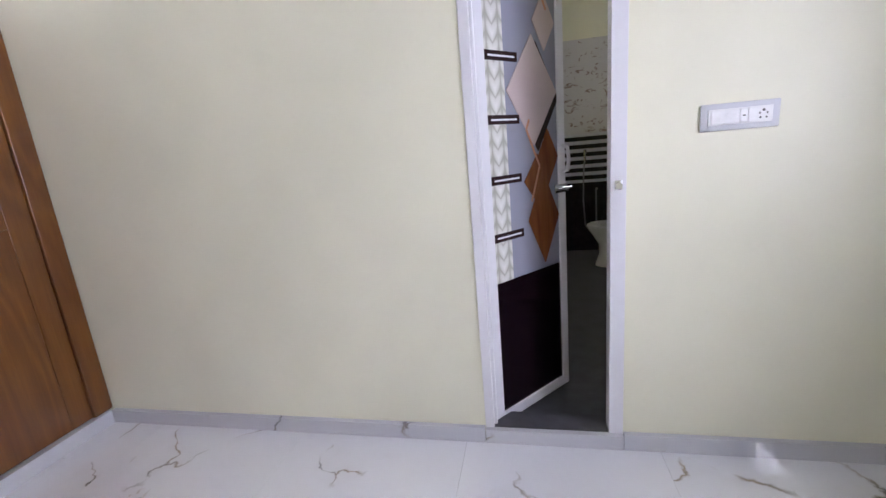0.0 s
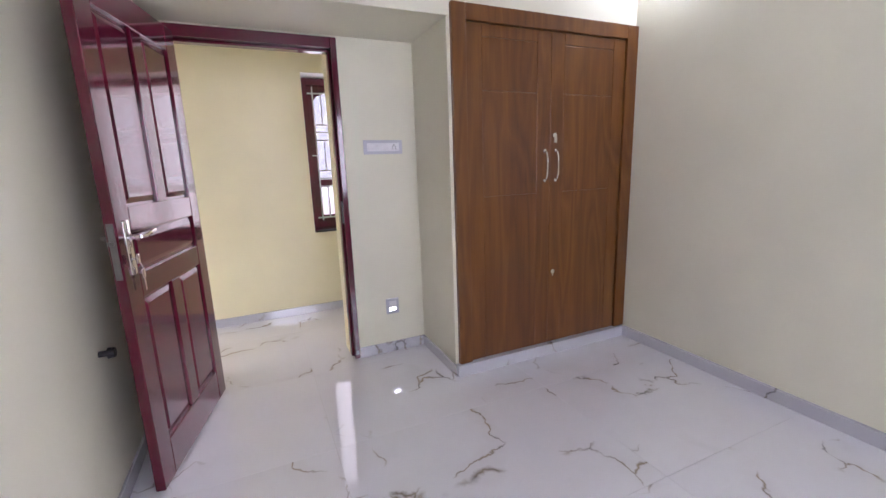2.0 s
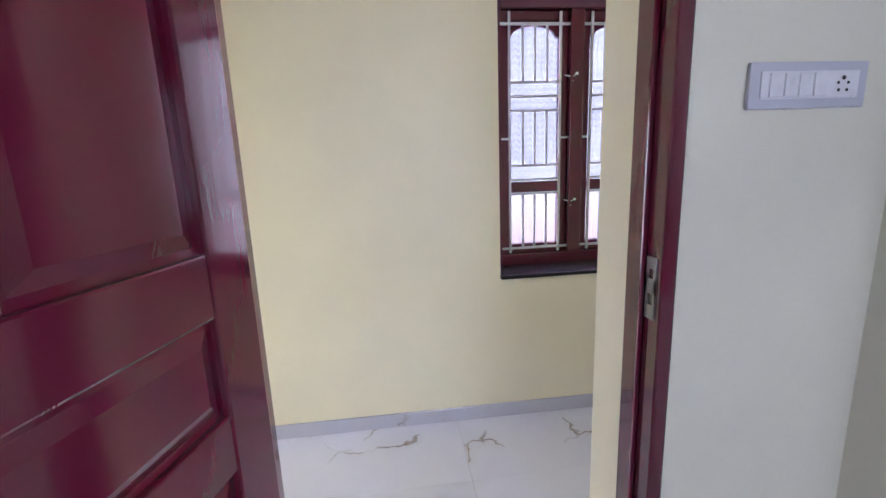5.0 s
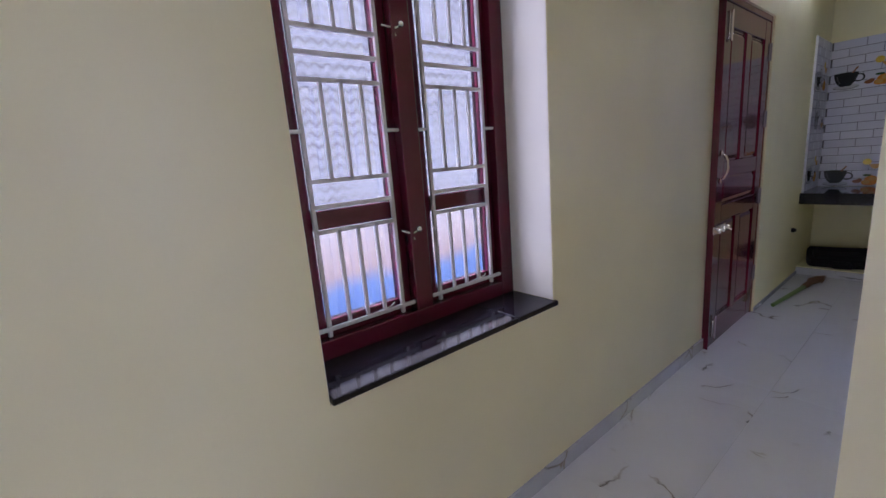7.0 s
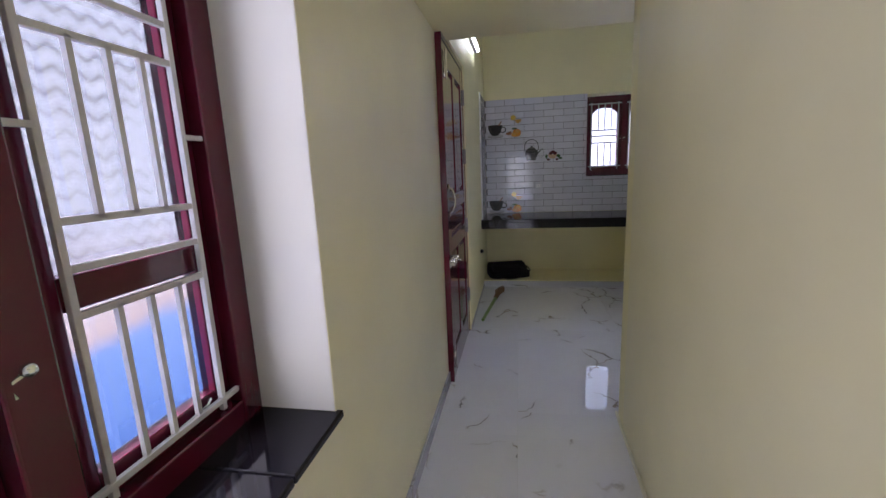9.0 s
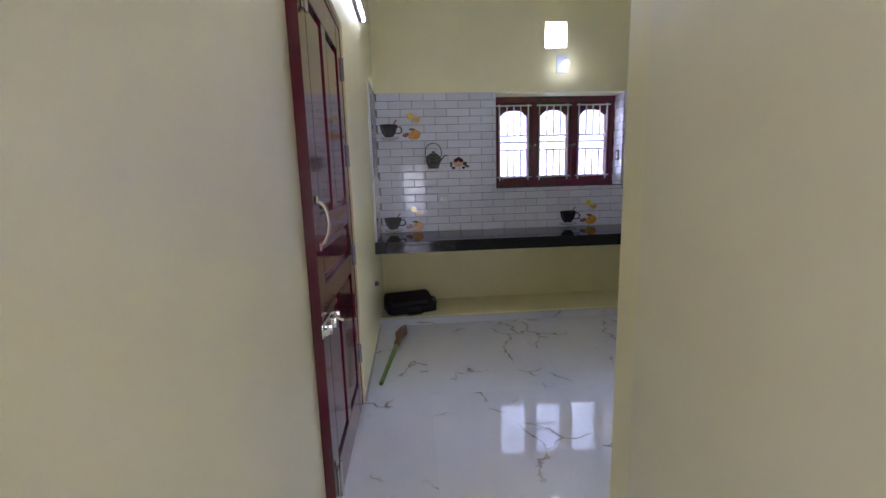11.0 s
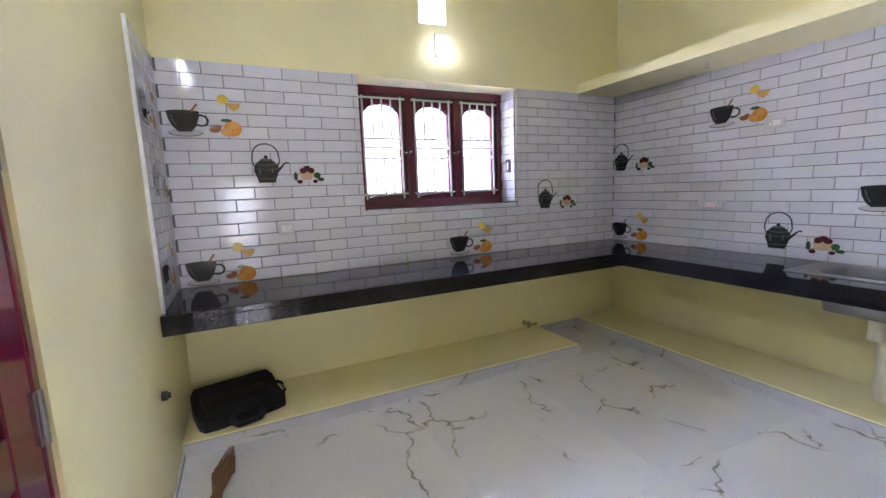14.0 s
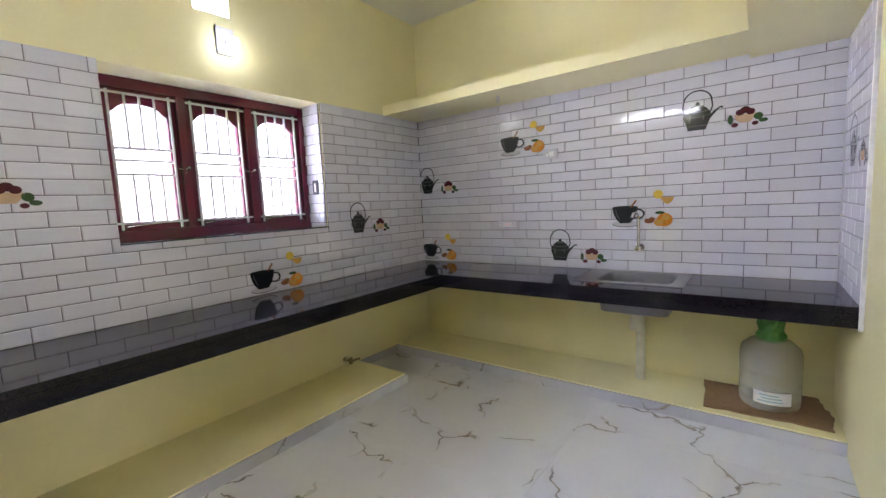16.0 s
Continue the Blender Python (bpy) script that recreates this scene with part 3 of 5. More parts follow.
# ---- doors ----
def panel_door(w, h, door, side):
    """Stiles, rails and raised panels. Local x from the hinge to the lock, y through the leaf, z up."""
    t, st = 0.038, 0.105
    rails = ((0.0, 0.17), (0.80, 0.90), (1.06, 1.16), (h - 0.12, h))
    for x in (0, w - st):
        part("stile", boxes((x, 0, 0, x + st, t, h), bevel=0.004), MAROON, door)
    for a, b in rails:
        part("rail", boxes((st, 0.001, a, w - st, t - 0.001, b), bevel=0.004), MAROON, door)
    mid = w / 2
    for a, b in ((0.17, 0.80), (1.16, h - 0.12)):
        part("muntin", boxes((mid - 0.045, 0.001, a, mid + 0.045, t - 0.001, b), bevel=0.004), MAROON, door)
    cells = [(st, mid - 0.045, 0.17, 0.80), (mid + 0.045, w - st, 0.17, 0.80), (st, w - st, 0.90, 1.06), (st, mid - 0.045, 1.16, h - 0.12), (mid + 0.045, w - st, 1.16, h - 0.12)]
    for x0, x1, z0, z1 in cells:
        bm = boxes((x0 - 0.004, 0.013, z0 - 0.004, x1 + 0.004, t - 0.013, z1 + 0.004))
        for ya, yb in ((0.013, 0.006), (t - 0.013, t - 0.006)):
            o = [bm.verts.new(p) for p in ((x0 + 0.012, ya, z0 + 0.012), (x1 - 0.012, ya, z0 + 0.012), (x1 - 0.012, ya, z1 - 0.012), (x0 + 0.012, ya, z1 - 0.012))]
            i = [bm.verts.new(p) for p in ((x0 + 0.034, yb, z0 + 0.034), (x1 - 0.034, yb, z0 + 0.034), (x1 - 0.034, yb, z1 - 0.034), (x0 + 0.034, yb, z1 - 0.034))]
            bm.faces.new(i)
            for k in range(4):
                bm.faces.new((o[k], o[(k + 1) % 4], i[(k + 1) % 4], i[k]))
        part("panel", bm, MAROON, door)


# bedroom door, standing open against the wall
hinge, free = Vector((-2.60, -1.042, 0.012)), Vector((-1.80, -1.222, 0.012))
ang = math.degrees(math.atan2(free.y - hinge.y, free.x - hinge.x))
door1 = thing("door_1", pose(hinge.x, hinge.y, 0.012, 0, 0, ang), "open glossy maroon panelled bedroom door with chrome lever", "door")
LW, LH = 0.82, 1.99
panel_door(LW, LH, door1, 1)
for y, sgn in ((0.038, 1), (0.0, -1)):
    plate = part("lock_plate", boxes((LW - 0.085, y - 0.006, 0.905, LW - 0.045, y + 0.006, 1.115), bevel=0.005), CHROME, door1, "chrome lock plate", True)
    bm = rod(bmesh.new(), (LW - 0.065, y, 1.05), (LW - 0.065, y + sgn * 0.045, 1.05), 0.010)
    bent(bm, [(LW - 0.065, y + sgn * 0.045, 1.05), (LW - 0.10, y + sgn * 0.050, 1.048), (LW - 0.135, y + sgn * 0.050, 1.054), (LW - 0.18, y + sgn * 0.046, 1.060)], 0.0075)
    part("lever", bm, CHROME, plate, "chrome lever handle", True)
bm = rod(bmesh.new(), (LW - 0.065, 0.040, 0.965), (LW - 0.065, 0.062, 0.965), 0.004)
box(bm, LW - 0.075, 0.060, 0.948, LW - 0.050, 0.064, 0.985, 0.002)
bent(bm, [(LW - 0.066, 0.062, 0.952), (LW - 0.078, 0.064, 0.935), (LW - 0.088, 0.060, 0.920)], 0.002, 6)
box(bm, LW - 0.105, 0.056, 0.885, LW - 0.078, 0.060, 0.922, 0.003)
box(bm, LW - 0.096, 0.056, 0.835, LW - 0.088, 0.060, 0.887, 0.001)
part("key", bm, CHROME, door1, "two steel keys hanging from the lock", True)
bm = boxes((LW - 0.001, 0.009, 0.90, LW + 0.004, 0.031, 1.11))
box(bm, LW + 0.004, 0.012, 1.03, LW + 0.022, 0.026, 1.045, 0.001)
part("lock_edge", bm, STEEL, door1, "steel lock faceplate and latch")
stop = thing("door_stop", pose(-1.86, -1.33, 0.62), "small black rubber door stop on the wall", "door stop")
bm = rod(bmesh.new(), (0, 0, 0), (0, 0.035, 0), 0.012)
rod(bm, (0, 0.030, 0), (0, 0.052, 0), 0.022, 0.019, 16)
part("buffer", bm, DARK, stop, "", True)

frame1 = thing("door_frame", pose(-2.66, -0.63, 0), "glossy maroon timber door frame of the bedroom", "door frame")
FD = (-0.088, 0.025)
part("jamb", boxes((FD[0], -0.482, 0, FD[1], -0.420, 2.052), bevel=0.004), MAROON, frame1)
rj = part("jamb", boxes((FD[0], 0.420, 0, FD[1], 0.455, 2.052), (FD[0] + 0.0, 0.407, 0, FD[0] + 0.06, 0.420, 1.99), bevel=0.004), MAROON, frame1)
part("head", boxes((FD[0], -0.420, 1.992, FD[1], 0.420, 2.052), (FD[0], -0.420, 1.979, FD[0] + 0.06, 0.407, 1.992), bevel=0.003), MAROON, frame1)
bm = boxes((-0.024, 0.417, 0.94, 0.010, 0.421, 0.972), (-0.024, 0.417, 0.998, 0.010, 0.421, 1.03), (-0.024, 0.417, 1.052, 0.010, 0.421, 1.078), (-0.024, 0.417, 0.972, -0.016, 0.421, 1.052), (0.002, 0.417, 0.972, 0.010, 0.421, 1.052))
part("strike_plate", bm, STEEL, rj, "steel strike plate")
part("bolt_socket", boxes((0.024, 0.425, 0.03, 0.03, 0.448, 0.06), bevel=0.002), STEEL, rj, "small steel bolt socket")

# kitchen side door, closed
door2 = thing("door_2", pose(-3.746, 2.19, 0.012, 0, 0, 90), "closed glossy maroon panelled kitchen door with chrome fittings", "door")
panel_door(0.84, 2.02, door2, 1)
bm = bent(bmesh.new(), [(0.05, -0.004, 1.205), (0.05, -0.024, 1.195), (0.05, -0.036, 1.165), (0.05, -0.039, 1.13), (0.05, -0.034, 1.095), (0.05, -0.020, 1.067), (0.05, -0.004, 1.057)], 0.007)
for z in (1.212, 1.050):
    bmesh.ops.create_uvsphere(bm, u_segments=12, v_segments=8, radius=0.014, matrix=Matrix.Translation((0.05, -0.004, z)) @ Matrix.Diagonal((0.8, 0.5, 1.2, 1)))
part("handle", bm, CHROME, door2, "curved chrome pull handle", True)
bm = boxes((-0.02, -0.008, 0.735, 0.18, -0.001, 0.785), bevel=0.002)
rod(bm, (-0.03, -0.018, 0.76), (0.165, -0.018, 0.76), 0.011)
rod(bm, (0.13, -0.018, 0.76), (0.13, -0.052, 0.750), 0.007)
for x in (0.0, 0.07, 0.15):
    box(bm, x, -0.034, 0.742, x + 0.018, -0.004, 0.778, 0.003)
part("bolt", bm, CHROME, door2, "chrome sliding bolt", True)
bm = rod(bmesh.new(), (0.07, -0.012, 0.05), (0.07, -0.012, 0.20), 0.007)
box(bm, 0.05, -0.006, 0.06, 0.09, -0.001, 0.17, 0.001)
part("floor_bolt", bm, CHROME, door2, "chrome floor bolt", True)
bm = rod(bmesh.new(), (0.07, -0.012, 1.82), (0.07, -0.012, 1.98), 0.007)
box(bm, 0.05, -0.006, 1.83, 0.09, -0.001, 1.97, 0.001)
part("top_bolt", bm, CHROME, door2, "chrome top bolt", True)
for z in (0.25, 0.82, 1.35, 1.78):
    bm = boxes((0.838, -0.003, z, 0.862, 0.0, z + 0.11))
    rod(bm, (0.85, -0.006, z), (0.85, -0.006, z + 0.11), 0.006)
    part("hinge", bm, STEEL, door2, "steel butt hinge", True)
frame2 = thing("door_frame", pose(-3.772, 2.61, 0), "maroon timber frame of the kitchen door", "door frame")
part("jamb", boxes((-0.06, -0.426, 0, 0.028, -0.4215, 2.072), bevel=0.003), MAROON, frame2)
part("jamb", boxes((-0.06, 0.424, 0, 0.028, 0.453, 2.072), bevel=0.003), MAROON, frame2)
part("head", boxes((-0.06, -0.422, 2.036, 0.028, 0.424, 2.072), bevel=0.003), MAROON, frame2)

# ---- wardrobe ----
ward = thing("wardrobe", pose(-2.10, 1.004, 0.075), "built-in varnished teak wardrobe with two closed doors", "wardrobe")
WW, WH = 0.678, 2.053
part("frame", boxes((-0.05, -WW, 0, 0.012, -WW + 0.085, WH), (-0.05, WW - 0.095, 0, 0.012, WW, WH), (-0.05, -WW + 0.085, WH - 0.085, 0.012, WW - 0.095, WH), bevel=0.004), TEAK, ward)
part("back", boxes((-0.44, -WW + 0.09, 0.0, -0.06, WW - 0.02, 0.02)), TEAK, ward)
da, db = -WW + 0.087, WW - 0.097
mid = (da + db) / 2 - 0.008
for a, b, s in ((da, mid - 0.0015, -1), (mid + 0.0015, db, 1)):
    lo, hi = 0.004, WH - 0.087
    bm = bmesh.new()
    edge = 0.10
    fields = []
    box(bm, -0.026, a, lo, -0.010, b, hi)
    zs = [lo, hi - 0.40, hi - 0.085, hi]
    # door face cut by shallow grooves
    for z0, z1 in ((lo, 1.02), (1.022, hi - 0.354), (hi - 0.350, hi - 0.072), (hi - 0.068, hi)):
        fields.append((-0.022, a + edge, z0 + 0.001, -0.0025, b - edge, z1 - 0.001))
    box(bm, -0.0215, a, lo, -0.002, a + edge - 0.001, hi, 0.002)
    box(bm, -0.0215, b - edge + 0.001, lo, -0.002, b, hi, 0.002)
    leaf = part("door", bm, TEAK, ward)
    for f in fields:
        part("panel", boxes(f, bevel=0.0015), TEAK, leaf)
    hy = mid + s * 0.042
    bm = bent(bmesh.new(), [(-0.002, hy, 1.275), (0.018, hy, 1.268), (0.027, hy, 1.245), (0.029, hy, 1.215), (0.029, hy, 1.16), (0.027, hy, 1.13), (0.018, hy, 1.107), (-0.002, hy, 1.10)], 0.0055)
    for z in (1.278, 1.097):
        bmesh.ops.create_uvsphere(bm, u_segments=10, v_segments=8, radius=0.012, matrix=Matrix.Translation((0.0, hy, z)))
    part("handle", bm, CHROME, leaf, "wavy chrome pull handle", True)
    if s > 0:
        for z in (1.37, 0.50):
            bm = rod(bmesh.new(), (-0.003, mid + 0.03, z), (0.006, mid + 0.03, z), 0.015, None, 16)
            if z > 1:
                box(bm, 0.005, mid + 0.024, z - 0.045, 0.009, mid + 0.046, z - 0.01, 0.002)
            else:
                box(bm, 0.005, mid + 0.026, z - 0.03, 0.009, mid + 0.034, z, 0.001)
            part("lock", bm, CHROME, leaf, "round chrome cupboard lock", True)

# ---- bathroom door ----
bframe = thing("door_frame", pose(0.222, N, 0.066), "white aluminium bathroom door frame", "door frame")
part("jamb", boxes((-0.285, -0.008, 0, -0.247, 0.06, 1.93), (-0.247, 0.018, 0, -0.235, 0.06, 1.93), bevel=0.002), ALUMINIUM, bframe)
rj = part("jamb", boxes((0.230, -0.008, 0, 0.285, 0.06, 1.93), bevel=0.002), ALUMINIUM, bframe)
part("head", boxes((-0.247, -0.008, 1.885, 0.230, 0.06, 1.93), bevel=0.002), ALUMINIUM, bframe)
bm = rod(bmesh.new(), (0.256, -0.008, 1.03), (0.256, -0.026, 1.03), 0.012, None, 16)
box(bm, 0.244, -0.012, 1.012, 0.270, -0.007, 1.048, 0.002)
part("latch_keeper", bm, CHROME, rj, "small round steel latch keeper", True)

LILAC = plain("grey_lilac_laminate", (0.30, 0.31, 0.38), 0.22, 0, 0.06, 3)
PINK = plain("pale_pink_laminate", (0.55, 0.45, 0.44), 0.22, 0, 0.05, 5)
BROWN_LAM = wood("brown_wood_laminate", ((0.15, 0.045, 0.015), (0.24, 0.08, 0.028), (0.32, 0.12, 0.045)), 0.22, 0.2, "X")
GOLD = plain("copper_line_laminate", (0.50, 0.22, 0.12), 0.3)
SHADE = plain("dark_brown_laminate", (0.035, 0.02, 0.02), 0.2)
BLACK_LAM = plain("glossy_black_laminate", (0.008, 0.003, 0.006), 0.12)
ba = math.degrees(math.atan2(2.15 - 1.735, 0.349 + 0.012))
door3 = thing("door_3", pose(-0.012, 1.735, 0.03, 0, 0, ba), "half-open bathroom door with printed geometric laminate", "door")
DW, DH = 0.53, 1.95
part("frame", boxes((0, 0, 0, 0.045, 0.03, DH), (DW - 0.045, 0, 0, DW, 0.03, DH), (0.045, 0, 0, DW - 0.045, 0.03, 0.05), (0.045, 0, DH - 0.05, DW - 0.045, 0.03, DH), bevel=0.002), ALUMINIUM, door3, "white aluminium door edging")
part("panel", boxes((0.045, 0.010, 0.665, DW - 0.045, 0.024, DH - 0.05)), LILAC, door3, "grey lilac laminate panel")
part("kick_panel", boxes((0.045, 0.009, 0.05, DW - 0.045, 0.024, 0.665)), BLACK_LAM, door3, "glossy black lower panel")


def leafy():
    m, n, l, b = material("white_leaf_relief_laminate")
    v = coords(n, l, (15, 15, 15))
    sep = n.new("ShaderNodeSeparateXYZ")
    l.new(v, sep.inputs[0])
    a = maths(n, l, "PINGPONG", sep.outputs[0], 0.5)
    c = maths(n, l, "PINGPONG", maths(n, l, "ADD", sep.outputs[2], maths(n, l, "MULTIPLY", a, 1.2)), 0.5)
    l.new(ramp(n, l, maths(n, l, "MULTIPLY", a, c), [(0.0, (0.42, 0.42, 0.36)), (0.05, (0.66, 0.66, 0.62)), (0.22, (0.78, 0.78, 0.75))]), b.inputs["Base Color"])
    b.inputs["Roughness"].default_value = 0.25
    return m


part("leaf_strip", boxes((0.048, 0.008, 0.665, 0.155, 0.0105, DH - 0.05)), leafy(), door3, "white strip with embossed leaves")
for z in (0.845, 1.085, 1.325, 1.565, 1.80):
    bar = part("bar", boxes((0.05, 0.004, z, 0.23, 0.0085, z + 0.036)), SHADE, door3, "dark brown printed bar")
    part("bar_inlay", boxes((0.066, 0.003, z + 0.014, 0.214, 0.005, z + 0.021)), ALUMINIUM, bar, "pale inlay line")


def lozenge(cx, cz, rx, rz, mat, y, label):
    part("lozenge", slab(bmesh.new(), [(cx - rx, cz), (cx, cz - rz), (cx + rx, cz), (cx, cz + rz)], y, y + 0.004), mat, door3, label)


lozenge(0.350, 1.43, 0.145, 0.225, SHADE, 0.0070, "dark printed lozenge shadow")
lozenge(0.322, 1.455, 0.160, 0.225, PINK, 0.0055, "pale pink printed lozenge")
lozenge(0.405, 1.735, 0.072, 0.115, PINK, 0.0060, "small pale pink printed lozenge")
lozenge(0.412, 1.175, 0.072, 0.125, BROWN_LAM, 0.0050, "brown wood printed lozenge")
lozenge(0.340, 1.08, 0.090, 0.115, BROWN_LAM, 0.0064, "brown wood printed lozenge")
lozenge(0.375, 0.905, 0.108, 0.215, BROWN_LAM, 0.0046, "large brown wood printed lozenge")
bm = bmesh.new()
for a, b in (((0.27, 1.30), (0.35, 1.14)), ((0.35, 1.14), (0.29, 0.99)), ((0.29, 1.34), (0.27, 1.30)), ((0.36, 1.88), (0.42, 1.78))):
    dx, dz = b[0] - a[0], b[1] - a[1]
    q = 0.005 / math.hypot(dx, dz)
    slab(bm, [(a[0] - dz * q, a[1] + dx * q), (a[0] + dz * q, a[1] - dx * q), (b[0] + dz * q, b[1] - dx * q), (b[0] - dz * q, b[1] + dx * q)], 0.0032, 0.0044)
part("copper_line", bm, GOLD, door3, "thin copper printed zigzag line")
bm = bent(bmesh.new(), [(DW - 0.022, 0, 1.10), (DW - 0.022, -0.03, 1.11), (DW - 0.022, -0.036, 1.16), (DW - 0.022, -0.03, 1.21), (DW - 0.022, 0, 1.22)], 0.008)
part("handle", bm, ALUMINIUM, door3, "white pull handle", True)
bm = boxes((DW - 0.085, -0.006, 1.005, DW + 0.005, 0.0, 1.045), bevel=0.002)
rod(bm, (DW - 0.075, -0.012, 1.025), (DW + 0.03, -0.012, 1.025), 0.006)
rod(bm, (DW - 0.03, -0.012, 1.025), (DW - 0.03, -0.04, 1.018), 0.005)
part("bolt", bm, CHROME, door3, "steel sliding bolt", True)

# ---- bathroom things ----
PORCELAIN = plain("white_porcelain", (0.80, 0.80, 0.80), 0.12, 0, 0.03)
wc = thing("toilet", pose(0.98, 4.40, 0.012, 0, 0, -90), "white porcelain toilet in the bathroom", "toilet")
bm = lathe(bmesh.new(), [(0.0, 0.0), (0.13, 0.0), (0.125, 0.03), (0.10, 0.12), (0.105, 0.22), (0.16, 0.33), (0.19, 0.39), (0.19, 0.405), (0.15, 0.40), (0.12, 0.30), (0.0, 0.26)])
bmesh.ops.scale(bm, vec=(0.95, 1.25, 1), verts=bm.verts)
part("bowl", bm, PORCELAIN, wc, "", True)
bm = lathe(bmesh.new(), [(0.12, 0.405), (0.195, 0.405), (0.197, 0.42), (0.185, 0.43), (0.12, 0.425)])
bmesh.ops.scale(bm, vec=(0.95, 1.25, 1), verts=bm.verts)
part("seat", bm, PLASTIC, wc, "", True)
part("cistern", boxes((-0.20, 0.30, 0.40, 0.20, 0.50, 0.78), bevel=0.02), PORCELAIN, wc, "", True)
part("base_block", boxes((-0.10, 0.10, 0.0, 0.10, 0.42, 0.40), bevel=0.02), PORCELAIN, wc, "", True)
spray = thing("health_faucet", pose(0.80, 5.028, 0.70), "grey hose spray hanging on the bathroom wall", "spray hose")
part("hose", bent(bmesh.new(), [(0, -0.02, 0.36), (-0.015, -0.03, 0.2), (-0.02, -0.03, -0.1), (0.0, -0.03, -0.38), (0.06, -0.03, -0.47), (0.12, -0.03, -0.38), (0.12, -0.015, 0.02)], 0.008), STEEL, spray, "", True)
bm = rod(bmesh.new(), (0, -0.02, 0.34), (0.0, -0.05, 0.46), 0.012, 0.018)
part("head", bm, CHROME, spray, "", True)
part("inlet", rod(bmesh.new(), (0.12, 0, 0.03), (0.12, -0.05, 0.03), 0.012), CHROME, spray, "", True)


# ---- switch plates ----
def plate(name, m, w, h, bits, label, category="switch plate"):
    """bits: (kind, x, width) across the plate."""
    p = thing(name, m, label, category)
    part("surround", boxes((-w / 2, -0.011, -h / 2, w / 2, -0.0005, h / 2), bevel=0.003), GREY_PLASTIC, p, "", True)
    ins = part("insert", boxes((-w / 2 + 0.022, -0.014, -h / 2 + 0.018, w / 2 - 0.022, -0.008, h / 2 - 0.018), bevel=0.001), PLASTIC, p)
    for kind, x, bw in bits:
        if kind == "rocker":
            part("rocker", boxes((x - bw / 2, -0.0175, -h / 2 + 0.022, x + bw / 2, -0.012, h / 2 - 0.022), bevel=0.0015), PLASTIC, ins)
        elif kind == "socket":
            bm = bmesh.new()
            for dx, dz, r in ((0, 0.012, 0.0042), (-0.011, 0.003, 0.003), (0.011, 0.003, 0.003), (-0.009, -0.011, 0.003), (0.009, -0.011, 0.003)):
                rod(bm, (x + dx, -0.0148, dz), (x + dx, -0.010, dz), r, None, 10)
            part("socket_holes", bm, DARK, ins, "dark socket holes")
        elif kind == "red":
            part("indicator", boxes((x - 0.004, -0.016, -0.004, x + 0.004, -0.013, 0.004)), RED, ins, "glowing red indicator")
        elif kind == "mark":
            part("rocker_mark", boxes((x - 0.004, -0.0182, -0.002, x + 0.004, -0.0170, 0.002)), DARK, ins)
    return p


plate("switch_plate", pose(0.855, N, 1.30), 0.235, 0.088, [("rocker", -0.05, 0.075), ("rocker", 0.010, 0.022), ("rocker", 0.034, 0.022), ("mark", 0.010, 0), ("socket", 0.068, 0)], "white modular switch and socket plate on the bedroom wall")
plate("switch_plate", pose(W0, 0.076, 1.415, 0, 0, 90), 0.258, 0.088, [("rocker", -0.075, 0.03), ("rocker", -0.043, 0.03), ("rocker", -0.011, 0.03), ("rocker", 0.021, 0.03), ("socket", 0.072, 0)], "white modular switch plate beside the doorway")
nl = thing("night_light", pose(W0, 0.075, 0.335, 0, 0, 90), "small square lit night light in the wall", "night light")
part("surround", boxes((-0.045, -0.010, -0.055, 0.045, -0.0005, 0.055), bevel=0.003), GREY_PLASTIC, nl, "", True)
part("hood", boxes((-0.026, -0.018, -0.008, 0.026, -0.008, 0.036), bevel=0.002), PLASTIC, nl)
part("led", boxes((-0.022, -0.0125, -0.032, 0.022, -0.0105, -0.008)), NIGHT_GLOW, nl, "glowing white diffuser")
plate("socket_plate", pose(KRIGHT - 0.012, 3.965, 1.113, 0, 0, -90), 0.20, 0.075, [("socket", -0.058, 0), ("rocker", -0.022, 0.022), ("red", 0.0, 0), ("rocker", 0.022, 0.022), ("socket", 0.058, 0)], "white double socket plate with red indicator")
plate("switch_plate", pose(KRIGHT - 0.012, 3.58, 1.65, 0, 0, -90), 0.115, 0.07, [("socket", -0.022, 0), ("rocker", 0.022, 0.022)], "small white switch and socket on the tiles")
plate("socket_plate", pose(-3.104, KBACK - 0.012, 1.09), 0.105, 0.078, [("socket", 0.012, 0), ("rocker", -0.022, 0.02)], "small white socket on the kitchen tiles")
vent = thing("pipe_stub", pose(KLEFT, 4.05, 0.47, 0, 0, 90), "small dark pipe stub in the kitchen wall", "pipe")
bm = rod(bmesh.new(), (0, 0, 0), (0, -0.02, 0), 0.02, None, 16)
rod(bm, (0, -0.02, 0), (0, -0.032, 0), 0.013, None, 12)
part("cap", bm, DARK, vent, "", True)


# ---- lamps ----
def wall_lamp(m, label, light):
    p = thing("wall_lamp", m, label, "lamp")
    part("back_plate", boxes((-0.055, -0.012, -0.075, 0.055, -0.0005, 0.085), bevel=0.004), GREY_PLASTIC, p, "", True)
    part("holder", rod(bmesh.new(), (0.01, -0.01, 0.0), (0.01, -0.055, -0.012), 0.018, 0.016, 16), PLASTIC, p, "", True)
    bm = bmesh.new()
    bmesh.ops.create_uvsphere(bm, u_segments=20, v_segments=12, radius=0.031, matrix=Matrix.Translation((0.01, -0.085, -0.02)) @ Matrix.Diagonal((1, 1.25, 1, 1)))
    part("bulb", bm, light, p, "glowing white bulb", True)
    return p


